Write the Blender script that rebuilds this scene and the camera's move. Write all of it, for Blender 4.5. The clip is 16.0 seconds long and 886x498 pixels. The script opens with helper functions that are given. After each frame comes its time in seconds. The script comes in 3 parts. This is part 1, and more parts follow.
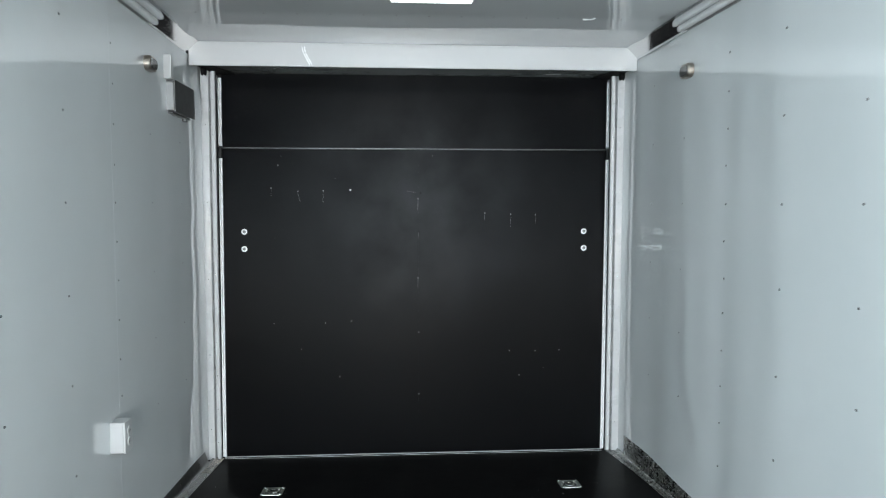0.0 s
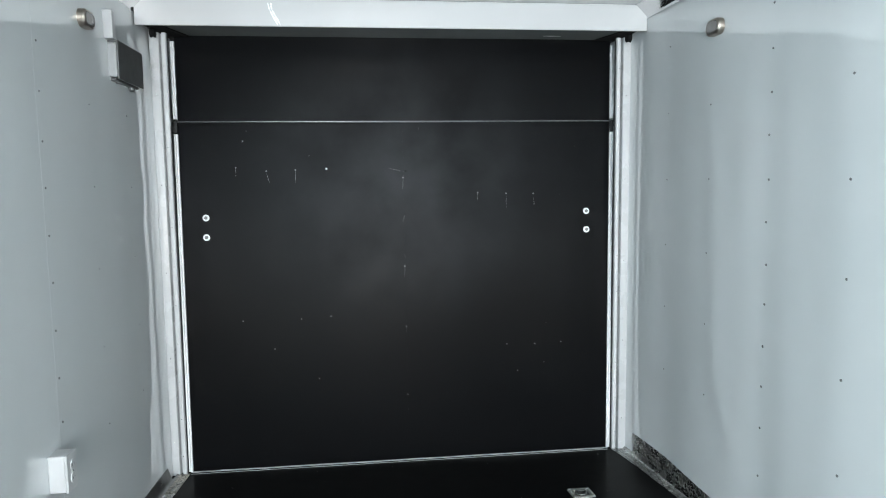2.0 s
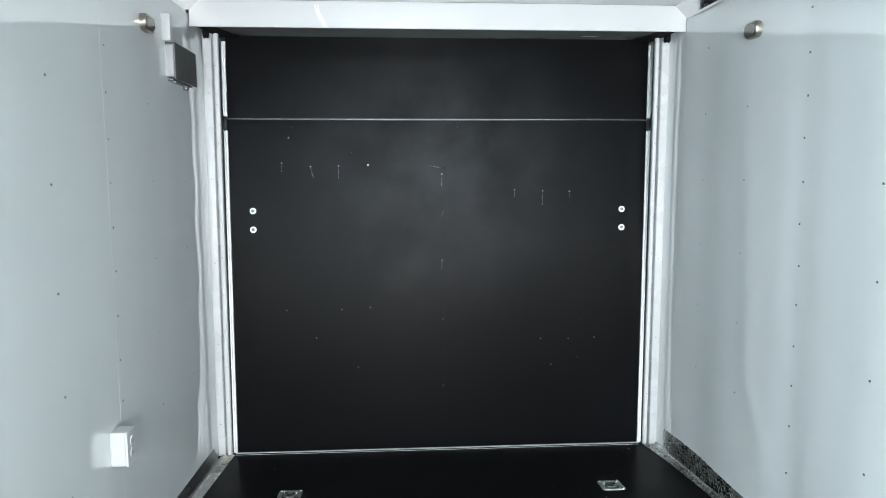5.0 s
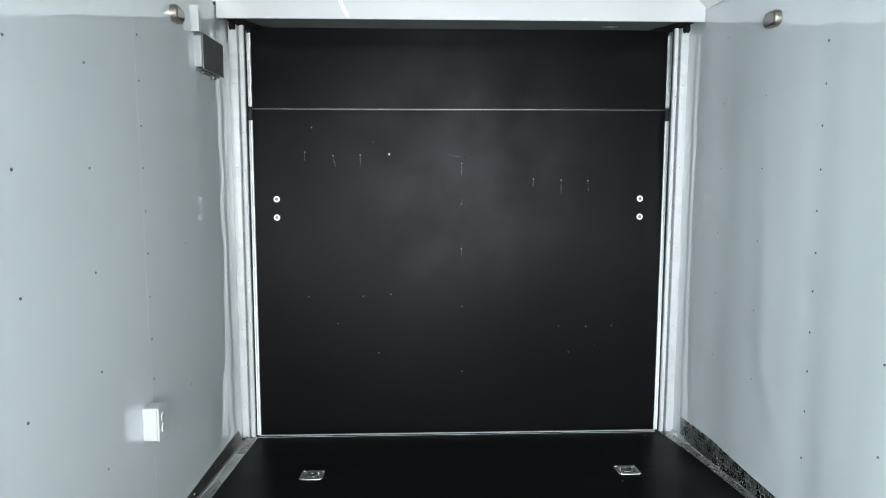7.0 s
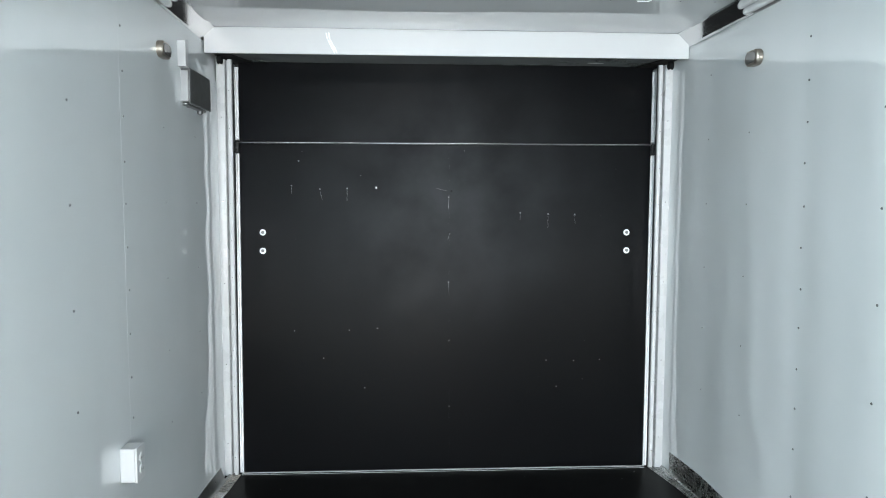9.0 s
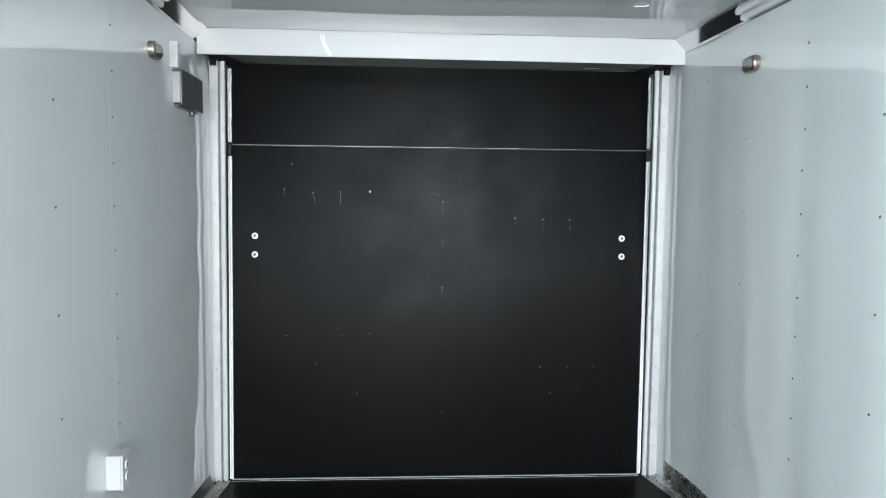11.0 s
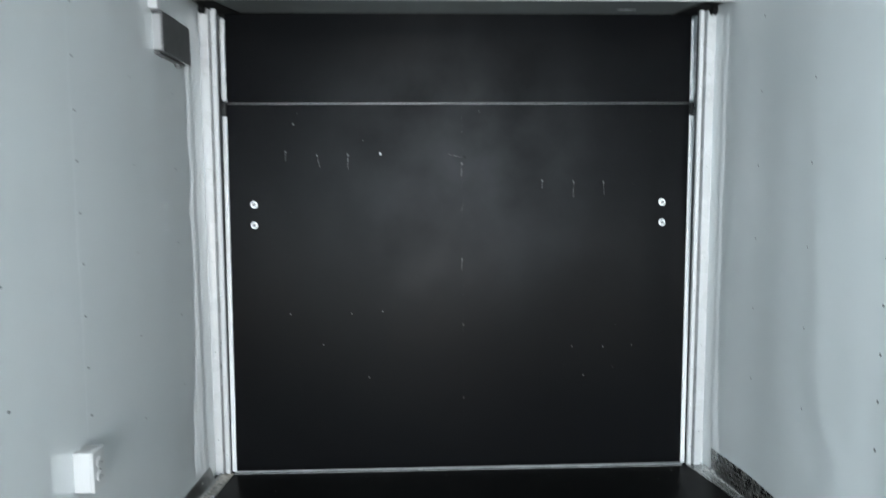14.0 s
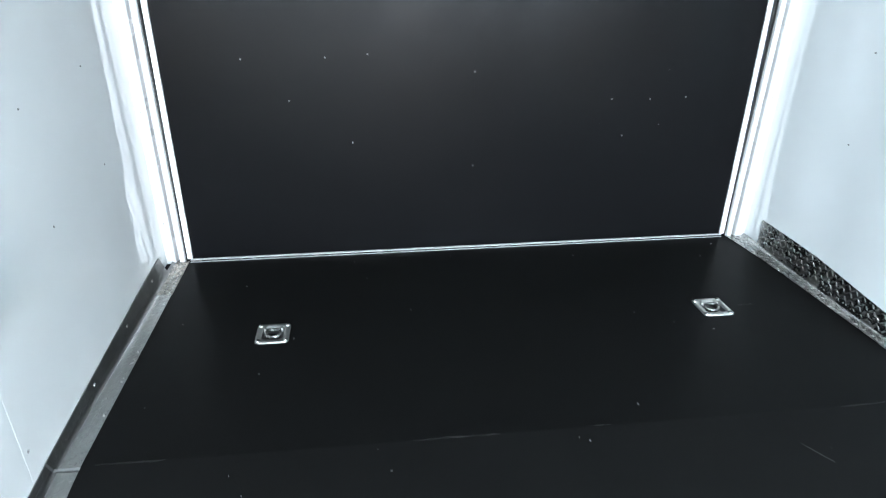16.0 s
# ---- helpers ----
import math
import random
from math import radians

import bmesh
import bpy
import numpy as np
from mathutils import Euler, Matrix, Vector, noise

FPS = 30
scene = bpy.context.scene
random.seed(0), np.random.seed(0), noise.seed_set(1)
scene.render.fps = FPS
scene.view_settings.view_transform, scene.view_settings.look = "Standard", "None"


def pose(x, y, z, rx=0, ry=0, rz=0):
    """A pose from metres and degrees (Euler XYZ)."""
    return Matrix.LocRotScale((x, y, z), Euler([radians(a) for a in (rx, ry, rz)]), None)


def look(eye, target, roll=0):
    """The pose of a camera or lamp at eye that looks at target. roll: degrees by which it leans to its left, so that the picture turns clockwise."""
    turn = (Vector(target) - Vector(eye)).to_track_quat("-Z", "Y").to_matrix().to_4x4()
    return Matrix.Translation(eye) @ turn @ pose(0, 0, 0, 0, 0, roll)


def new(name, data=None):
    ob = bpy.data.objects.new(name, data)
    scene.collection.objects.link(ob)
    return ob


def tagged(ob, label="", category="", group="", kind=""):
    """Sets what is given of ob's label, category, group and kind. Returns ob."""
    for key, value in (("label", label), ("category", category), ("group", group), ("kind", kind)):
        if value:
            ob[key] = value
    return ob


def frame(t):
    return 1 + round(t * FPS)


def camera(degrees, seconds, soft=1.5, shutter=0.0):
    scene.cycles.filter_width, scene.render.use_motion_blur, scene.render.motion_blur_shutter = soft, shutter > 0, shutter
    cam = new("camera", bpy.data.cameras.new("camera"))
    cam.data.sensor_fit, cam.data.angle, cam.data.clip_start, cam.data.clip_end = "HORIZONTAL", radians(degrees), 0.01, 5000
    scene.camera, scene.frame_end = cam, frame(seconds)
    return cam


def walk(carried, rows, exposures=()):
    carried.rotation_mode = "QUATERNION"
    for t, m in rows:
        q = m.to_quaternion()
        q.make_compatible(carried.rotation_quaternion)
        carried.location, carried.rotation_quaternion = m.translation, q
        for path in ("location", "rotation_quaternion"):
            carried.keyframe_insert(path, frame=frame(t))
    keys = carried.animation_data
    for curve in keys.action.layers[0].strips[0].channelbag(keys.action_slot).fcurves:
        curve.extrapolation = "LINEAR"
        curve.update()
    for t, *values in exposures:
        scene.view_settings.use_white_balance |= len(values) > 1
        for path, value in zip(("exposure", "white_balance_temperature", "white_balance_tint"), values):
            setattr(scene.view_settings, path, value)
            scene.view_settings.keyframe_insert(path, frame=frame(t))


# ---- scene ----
cam = camera(65.8, 16.0, soft=0.95, shutter=0.5)
PATH = [
    (0, -0.1006, -4.0042, 1.3883, 86.143, -0.047, -3.635),
    (0.5, -0.1266, -3.7904, 1.3942, 84.587, 0.419, -3.542),
    (1, -0.1426, -3.6596, 1.3927, 83.714, 0.255, -3.191),
    (1.5, -0.1783, -3.5551, 1.4185, 84.188, 0.213, -5.012),
    (2, -0.2061, -3.5689, 1.3970, 84.241, 0.748, -6.711),
    (2.5, -0.1991, -3.6745, 1.3724, 81.502, 0.774, -7.350),
    (3, -0.1877, -3.7052, 1.3799, 79.516, 0.884, -6.684),
    (3.5, -0.1802, -3.6929, 1.3896, 79.740, 0.534, -6.554),
    (4, -0.1836, -3.6733, 1.4083, 81.018, 0.238, -6.156),
    (4.5, -0.2098, -3.6586, 1.4197, 83.727, 0.183, -4.828),
    (7, -0.2381, -3.7289, 1.3892, 83.239, -0.005, -2.173),
    (7.5, -0.2462, -3.7258, 1.3821, 83.815, 0.108, -1.918),
    (8, -0.2611, -3.7090, 1.3843, 84.087, -0.066, -2.484),
    (8.5, -0.2252, -3.7166, 1.4152, 85.281, -0.034, -2.879),
    (11, -0.2145, -3.6809, 1.4193, 85.949, -0.616, -3.402),
    (11.5, -0.2111, -3.6775, 1.4086, 84.669, 0.024, -2.315),
    (12, -0.2100, -3.6686, 1.4142, 84.270, 0.093, -2.142),
    (12.5, -0.2050, -3.6567, 1.4157, 84.096, 0.114, -1.570),
    (13, -0.2081, -3.6093, 1.4109, 84.064, 0.223, -1.235),
    (13.5, -0.2273, -3.4630, 1.3995, 84.015, -0.371, -0.955),
    (13.7, -0.2518, -3.3950, 1.3787, 84.710, -0.206, -0.878),
    (13.8, -0.2617, -3.3800, 1.3741, 84.677, -0.090, -1.005),
    (13.9, -0.2469, -3.3517, 1.3489, 84.709, 0.014, -1.421),
    (14, -0.2061, -3.3126, 1.3171, 84.534, 0.317, -2.079),
    (14.1, -0.2053, -3.2892, 1.2910, 80.879, 0.841, -2.944),
    (14.2, -0.2107, -3.2457, 1.2691, 76.114, 1.108, -3.838),
    (14.3, -0.2300, -3.2003, 1.2522, 71.902, 1.168, -5.003),
    (14.5, -0.2837, -3.0856, 1.2442, 66.010, 0.498, -6.988),
    (14.7, -0.2912, -2.9714, 1.2616, 63.142, 0.204, -7.453),
    (15, -0.3002, -2.8450, 1.2741, 61.354, -0.543, -7.504),
    (15.5, -0.3682, -2.6708, 1.2599, 61.036, -1.028, -6.452),
    (16, -0.4227, -2.4980, 1.2597, 61.437, -0.606, -6.902),
]
EXPOSURES = [(0, -0.04, 6520, 13), (1, 0.12, 6520, 13), (2, 0.23, 6510, 13), (2.5, 0.22, 6500, 13), (3, 0.42, 6500, 13), (4.5, 0.48, 6500, 13), (7, 0.38, 6500, 13), (11, 0.33, 6520, 13),
             (13.5, 0.30, 6500, 13), (14, 0.32, 6450, 13), (14.2, 0.42, 6350, 13), (14.5, 0.88, 6220, 14), (15, 1.36, 6200, 14), (16, 1.49, 6200, 14)]
walk(cam, [(t, pose(*p)) for t, *p in PATH], EXPOSURES)

# ---- world and light: daylight through an assumed side door and front opening behind the camera ----
world = bpy.data.worlds.new("daylight")
scene.world = world
world.use_nodes = True
wn, wl = world.node_tree.nodes, world.node_tree.links
sky = wn.new("ShaderNodeTexSky")
sky.sky_type = "NISHITA"
sky.sun_disc = False
sky.sun_elevation, sky.sun_rotation = radians(50), radians(120)
wl.new(sky.outputs["Color"], wn["Background"].inputs["Color"])
wn["Background"].inputs["Strength"].default_value = 0.1

DOOR_Y0, DOOR_Y1, DOOR_Z0, DOOR_Z1 = -5.75, -4.65, 0.02, 2.0   # open side door in the left wall, unseen and assumed


def area(name, m, w, h, power, col):
    lamp = bpy.data.lights.new(name, "AREA")
    lamp.shape, lamp.size, lamp.size_y, lamp.energy, lamp.color = "RECTANGLE", w, h, power, col
    ob = new(name, lamp)
    ob.matrix_world = m
    return ob


area("side_door_daylight", look((-1.3, (DOOR_Y0 + DOOR_Y1) / 2, 1.0), (0.4, -3.9, 1.0)),
     DOOR_Y1 - DOOR_Y0, DOOR_Z1 - DOOR_Z0, 142, (0.68, 0.925, 1.0))
# two fill lamps added in an unseen opening of the front wall
FRONT_Y = -7.3
# blue sky light comes in downwards through the upper half, neutral light off the ground upwards through the lower half
area("front_fill_sky", look((0.0, FRONT_Y + 0.04, 1.60), (0.0, FRONT_Y + 3.0, 0.8)), 1.7, 0.80, 215, (0.82, 0.95, 1.03))
area("front_fill_ground", look((0.0, FRONT_Y + 0.04, 0.57), (0.0, FRONT_Y + 3.0, 2.0)), 1.7, 0.95, 130, (1.0, 0.97, 0.88))


# ---- materials ----
def material(name, rough=0.5, metal=0.0):
    m = bpy.data.materials.new(name)
    m.use_nodes = True
    b = m.node_tree.nodes["Principled BSDF"]
    b.inputs["Roughness"].default_value, b.inputs["Metallic"].default_value = rough, metal
    return m, m.node_tree.nodes, m.node_tree.links, b


def noise_tex(n, l, scale, detail=4.0, rough=0.55, stretch=(1, 1, 1), source="Object"):
    co = n.new("ShaderNodeTexCoord")
    mp = n.new("ShaderNodeMapping")
    mp.inputs["Scale"].default_value = stretch
    t = n.new("ShaderNodeTexNoise")
    t.inputs["Scale"].default_value, t.inputs["Detail"].default_value, t.inputs["Roughness"].default_value = scale, detail, rough
    l.new(co.outputs[source], mp.inputs["Vector"])
    l.new(mp.outputs["Vector"], t.inputs["Vector"])
    return t


def ramp(n, l, fac, stops):
    r = n.new("ShaderNodeValToRGB")
    e = r.color_ramp.elements
    while len(e) < len(stops):
        e.new(0.5)
    for k, (p, c) in zip(e, stops):
        k.position, k.color = p, (*c, 1) if len(c) == 3 else c
    l.new(fac, r.inputs["Fac"])
    return r


def bump(n, l, b, height, strength, distance):
    k = n.new("ShaderNodeBump")
    k.inputs["Strength"].default_value, k.inputs["Distance"].default_value = strength, distance
    l.new(height, k.inputs["Height"])
    l.new(k.outputs["Normal"], b.inputs["Normal"])


def grey(v, tint=(1, 1, 1)):
    return tuple(v * c for c in tint)


def paint(name, a, c, rough, rough2, scale=3.0, fine=90.0, strength=0.06, metal=0.0, stretch=(1, 1, 1), coat=0.0):
    """Two-scale painted or metal surface: broad soiling plus fine grain."""
    m, n, l, b = material(name, rough, metal)
    broad = noise_tex(n, l, scale, 5, 0.6, stretch)
    col = ramp(n, l, broad.outputs["Fac"], [(0.3, a), (0.72, c)])
    l.new(col.outputs["Color"], b.inputs["Base Color"])
    rr = ramp(n, l, noise_tex(n, l, scale * 4, 4, 0.6).outputs["Fac"], [(0.3, grey(rough)), (0.75, grey(rough2))])
    l.new(rr.outputs["Color"], b.inputs["Roughness"])
    bump(n, l, b, noise_tex(n, l, fine, 3).outputs["Fac"], strength, 0.002)
    b.inputs["Coat Weight"].default_value = coat
    return m


WALL = paint("wall_white_skin", grey(0.64, (0.96, 1.0, 1.005)), grey(0.68, (0.97, 1.0, 1.005)), 0.002, 0.006, 1.4, 40, 0.0)
WALL.node_tree.nodes["Principled BSDF"].inputs["IOR"].default_value = 2.05
CEIL = paint("ceiling_skin", grey(0.56, (0.97, 1.0, 1.0)), grey(0.60, (0.98, 1.0, 1.0)), 0.002, 0.006, 1.6, 40, 0.0)
CEIL.node_tree.nodes["Principled BSDF"].inputs["IOR"].default_value = 1.75
WHITE = paint("white_enamel", grey(0.505), grey(0.525), 0.28, 0.31, 2.5, 120, 0.04)
JAMBM = paint("jamb_white_aluminium", grey(0.48), grey(0.52), 0.24, 0.32, 2, 150, 0.03, stretch=(1, 1, 0.2))
SILLM = paint("worn_sill_aluminium", grey(0.36), grey(0.46), 0.4, 0.5, 6, 200, 0.08)
STOPM = paint("white_door_stop", grey(0.52), grey(0.58), 0.3, 0.4, 3, 150, 0.04, stretch=(1, 1, 0.2))
STRIPM = paint("white_edge_strip", grey(0.78), grey(0.84), 0.3, 0.45, 5, 150, 0.06, stretch=(1, 1, 0.2))
WASHERM = paint("bright_washer", grey(0.86), grey(0.92), 0.2, 0.3, 20, 300, 0.05)
PLASTIC = paint("white_plastic", grey(0.43), grey(0.47), 0.35, 0.45, 9, 300, 0.05)
LENS = paint("frosted_lens", grey(0.62), grey(0.68), 0.3, 0.4, 6, 200, 0.05)
ALU = paint("bare_aluminium", grey(0.50), grey(0.60), 0.30, 0.42, 3, 200, 0.05, metal=1.0, stretch=(0.2, 1, 1))
SEAMM = paint("seam_aluminium", grey(0.16), grey(0.26), 0.34, 0.46, 3, 200, 0.05, metal=1.0, stretch=(0.2, 1, 1))
POLISHED = paint("polished_cove_aluminium", grey(0.56), grey(0.64), 0.11, 0.16, 3, 150, 0.0, metal=1.0, stretch=(1, 0.2, 1))
ZINC = paint("zinc_plate", grey(0.40, (1, 1, 0.96)), grey(0.56, (1, 1, 0.97)), 0.2, 0.34, 30, 300, 0.15, metal=1.0)
PANM = paint("dull_zinc_pan", grey(0.56, (1, 1, 0.95)), grey(0.72, (1, 1, 0.96)), 0.38, 0.50, 30, 300, 0.15, metal=1.0)
STEEL = paint("dark_steel", grey(0.20), grey(0.30), 0.35, 0.5, 30, 300, 0.15, metal=1.0)
NICKEL = paint("satin_nickel", (0.36, 0.32, 0.275), (0.44, 0.39, 0.34), 0.34, 0.44, 20, 300, 0.06, metal=1.0)
RUBBER = paint("black_rubber", grey(0.012), grey(0.022), 0.55, 0.75, 12, 250, 0.15)
BOXGREY = paint("dark_grey_cover", grey(0.07), grey(0.085), 0.3, 0.4, 8, 250, 0.08)
LIGHTGREY = paint("light_grey_housing", grey(0.27), grey(0.33), 0.3, 0.42, 8, 250, 0.06)
SCUFF = paint("pale_scratch", grey(0.16), grey(0.34), 0.6, 0.75, 60, 300, 0.1)
SAND = paint("sand", (0.34, 0.29, 0.24), (0.62, 0.56, 0.50), 0.8, 0.95, 60, 300, 0.2)
# dark base colour stands in for shade and the black door's reflection
SOFFITM = paint("shaded_soffit", grey(0.19, (0.93, 1, 0.98)), grey(0.24, (0.93, 1, 0.98)), 0.02, 0.04, 3, 120, 0.02)
SMOKED = paint("smoked_lens", (0.20, 0.19, 0.18), (0.24, 0.23, 0.22), 0.03, 0.06, 20, 300, 0.01)
SMOKED.node_tree.nodes["Principled BSDF"].inputs["Metallic"].default_value = 0.5
SCREWM = paint("dull_screw", grey(0.12), grey(0.22), 0.36, 0.5, 30, 300, 0.1, metal=1.0)
HOLE = paint("hole_black", grey(0.004), grey(0.008), 0.8, 0.9, 30, 200, 0.1)
HOLE.node_tree.nodes["Principled BSDF"].inputs["Specular IOR Level"].default_value = 0.15


def diamond_metal(name, lo, hi, r0, r1):
    """Worn diamond plate: bright ridges, dull dusty valleys."""
    m, n, l, b = material(name, 0.3, 1.0)
    dirt = noise_tex(n, l, 7, 6, 0.65)
    col = ramp(n, l, dirt.outputs["Fac"], [(0.3, grey(lo, (1, 1, 0.97))), (0.75, grey(hi, (1, 1, 0.97)))])
    l.new(col.outputs["Color"], b.inputs["Base Color"])
    rr = ramp(n, l, noise_tex(n, l, 25, 4).outputs["Fac"], [(0.3, grey(r0)), (0.75, grey(r1))])
    l.new(rr.outputs["Color"], b.inputs["Roughness"])
    bump(n, l, b, noise_tex(n, l, 140, 3).outputs["Fac"], 0.05, 0.002)
    return m


PLATE = diamond_metal("diamond_plate", 0.24, 0.36, 0.22, 0.34)
TREAD = diamond_metal("worn_tread", 0.48, 0.64, 0.24, 0.36)
DULL_TREAD = diamond_metal("dull_tread", 0.36, 0.48, 0.20, 0.30)
DUSTY = diamond_metal("dusty_diamond_plate", 0.32, 0.44, 0.17, 0.26)
WORN = diamond_metal("worn_smooth_plate", 0.19, 0.30, 0.32, 0.44)


def sandy_metal():
    """Aluminium under trodden-in sand."""
    m, n, l, b = material("sandy_plate", 0.6, 0.3)
    grit = ramp(n, l, noise_tex(n, l, 45, 6, 0.7).outputs["Fac"], [(0.34, (0.10, 0.09, 0.08)), (0.62, (0.46, 0.43, 0.38))])
    l.new(grit.outputs["Color"], b.inputs["Base Color"])
    bump(n, l, b, noise_tex(n, l, 160, 3).outputs["Fac"], 0.4, 0.003)
    return m


SANDY = sandy_metal()


def black_board(name, base, dusty, spec_scale, cloud, centre, reach, level, rough):
    """Black coated plywood: a pale patch of dusty smudges and painted-in glow, sparse specks and fine grain."""
    m, n, l, b = material(name, 0.4)
    b.inputs["Specular IOR Level"].default_value = level
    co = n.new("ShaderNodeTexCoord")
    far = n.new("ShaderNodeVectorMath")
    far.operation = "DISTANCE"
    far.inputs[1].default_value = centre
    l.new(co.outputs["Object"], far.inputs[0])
    glow_patch = ramp(n, l, far.outputs["Value"], [(0.0, grey(1.0)), (reach, grey(0.0))])
    glow_patch.color_ramp.interpolation = "EASE"
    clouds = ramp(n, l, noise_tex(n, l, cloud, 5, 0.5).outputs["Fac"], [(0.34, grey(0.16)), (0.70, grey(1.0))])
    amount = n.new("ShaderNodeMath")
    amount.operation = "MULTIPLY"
    l.new(glow_patch.outputs["Color"], amount.inputs[0])
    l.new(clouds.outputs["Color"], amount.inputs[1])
    # the paler colour carries smudges and the soft glow of reflected daylight
    dust_glow = n.new("ShaderNodeMix")
    dust_glow.data_type = "RGBA"
    dust_glow.inputs["A"].default_value, dust_glow.inputs["B"].default_value = (*base, 1), (*dusty, 1)
    l.new(amount.outputs[0], dust_glow.inputs["Factor"])
    vor = n.new("ShaderNodeTexVoronoi")
    vor.inputs["Scale"].default_value = spec_scale
    l.new(co.outputs["Object"], vor.inputs["Vector"])
    dot = n.new("ShaderNodeMath")
    dot.operation = "LESS_THAN"
    dot.inputs[1].default_value = 0.022
    l.new(vor.outputs["Distance"], dot.inputs[0])
    sel = n.new("ShaderNodeSeparateColor")
    l.new(vor.outputs["Color"], sel.inputs["Color"])
    few = n.new("ShaderNodeMath")
    few.operation = "GREATER_THAN"
    few.inputs[1].default_value = 0.62
    l.new(sel.outputs["Red"], few.inputs[0])
    both = n.new("ShaderNodeMath")
    both.operation = "MULTIPLY"
    l.new(dot.outputs[0], both.inputs[0])
    l.new(few.outputs[0], both.inputs[1])
    mix = n.new("ShaderNodeMix")
    mix.data_type = "RGBA"
    l.new(both.outputs[0], mix.inputs["Factor"])
    l.new(dust_glow.outputs["Result"], mix.inputs["A"])
    mix.inputs["B"].default_value = (0.16, 0.16, 0.16, 1)
    l.new(mix.outputs["Result"], b.inputs["Base Color"])
    rr = ramp(n, l, noise_tex(n, l, 4, 5, 0.6).outputs["Fac"], [(0.3, grey(rough)), (0.7, grey(rough * 1.3))])
    l.new(rr.outputs["Color"], b.inputs["Roughness"])
    bump(n, l, b, noise_tex(n, l, 220, 3).outputs["Fac"], 0.12, 0.001)
    return m


# door patch: smudges plus daylight's reflected glow, both put into the colour
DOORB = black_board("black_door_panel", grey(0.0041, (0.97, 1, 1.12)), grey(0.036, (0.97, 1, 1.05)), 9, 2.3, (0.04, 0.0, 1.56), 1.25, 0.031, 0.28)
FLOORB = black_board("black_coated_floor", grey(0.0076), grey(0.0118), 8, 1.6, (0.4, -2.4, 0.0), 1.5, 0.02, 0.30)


def glow(name, col, strength):
    m, n, l, b = material(name, 0.4)
    b.inputs["Base Color"].default_value = (0.8, 0.8, 0.8, 1)
    b.inputs["Emission Color"].default_value = (*col, 1)
    b.inputs["Emission Strength"].default_value = strength
    return m


LED = glow("led_lens", (0.92, 0.97, 1.0), 3.0)


# ---- mesh helpers ----
def mesh_of(name, bm, mat, smooth=False):
    me = bpy.data.meshes.new(name)
    bmesh.ops.recalc_face_normals(bm, faces=bm.faces)
    bm.to_mesh(me)
    bm.free()
    for k in (mat if isinstance(mat, (list, tuple)) else [mat]):
        me.materials.append(k)
    if smooth:
        me.polygons.foreach_set("use_smooth", [True] * len(me.polygons))
    return me


def part(name, bm, mat, parent=None, label="", smooth=False, m=None):
    ob = new(name, mesh_of(name, bm, mat, smooth))
    if parent:
        ob.parent = parent
    if m is not None:
        ob.matrix_local = m
    return tagged(ob, label)


def piece(name, me, parent, m):
    """A small repeat on a shared mesh."""
    ob = new(name, me)
    ob.parent = parent
    ob.matrix_local = m
    return ob


def add_box(bm, a, b, bevel=0.0, seg=2, mat=0):
    vs = [bm.verts.new((x, y, z)) for x in (a[0], b[0]) for y in (a[1], b[1]) for z in (a[2], b[2])]
    fs = [bm.faces.new([vs[i] for i in q]) for q in ((0, 1, 3, 2), (4, 6, 7, 5), (0, 4, 5, 1), (2, 3, 7, 6), (0, 2, 6, 4), (1, 5, 7, 3))]
    for f in fs:
        f.material_index = mat
    if bevel:
        es = list({e for f in fs for e in f.edges})
        bmesh.ops.bevel(bm, geom=es, offset=bevel, segments=seg, affect="EDGES", profile=0.5)
    return fs


def box(a, b, bevel=0.0, seg=2):
    bm = bmesh.new()
    add_box(bm, a, b, bevel, seg)
    return bm


def prism(points, axis, lo, hi, bevel=0.0):
    """A polygon in the plane across axis, pulled from lo to hi along it."""
    bm = bmesh.new()
    at = {"x": lambda u, v, w: (w, u, v), "y": lambda u, v, w: (u, w, v), "z": lambda u, v, w: (u, v, w)}[axis]
    r = [[bm.verts.new(at(u, v, w)) for u, v in points] for w in (lo, hi)]
    n = len(points)
    bm.faces.new(r[0])
    bm.faces.new(list(reversed(r[1])))
    for i in range(n):
        bm.faces.new((r[0][i], r[1][i], r[1][(i + 1) % n], r[0][(i + 1) % n]))
    if bevel:
        bmesh.ops.bevel(bm, geom=list(bm.edges), offset=bevel, segments=2, affect="EDGES", profile=0.5)
    return bm


def lathe(profile, seg=14):
    """Rings (r, z) turned round z; ends with r = 0 close to a point."""
    bm = bmesh.new()
    rings = []
    for r, z in profile:
        if r == 0:
            rings.append([bm.verts.new((0, 0, z))])
        else:
            rings.append([bm.verts.new((r * math.cos(2 * math.pi * i / seg), r * math.sin(2 * math.pi * i / seg), z)) for i in range(seg)])
    for a, b in zip(rings, rings[1:]):
        for i in range(seg):
            j = (i + 1) % seg
            if len(a) == 1 and len(b) > 1:
                bm.faces.new((a[0], b[i], b[j]))
            elif len(b) == 1 and len(a) > 1:
                bm.faces.new((a[i], a[j], b[0]))
            elif len(a) > 1:
                bm.faces.new((a[i], a[j], b[j], b[i]))
    return bm


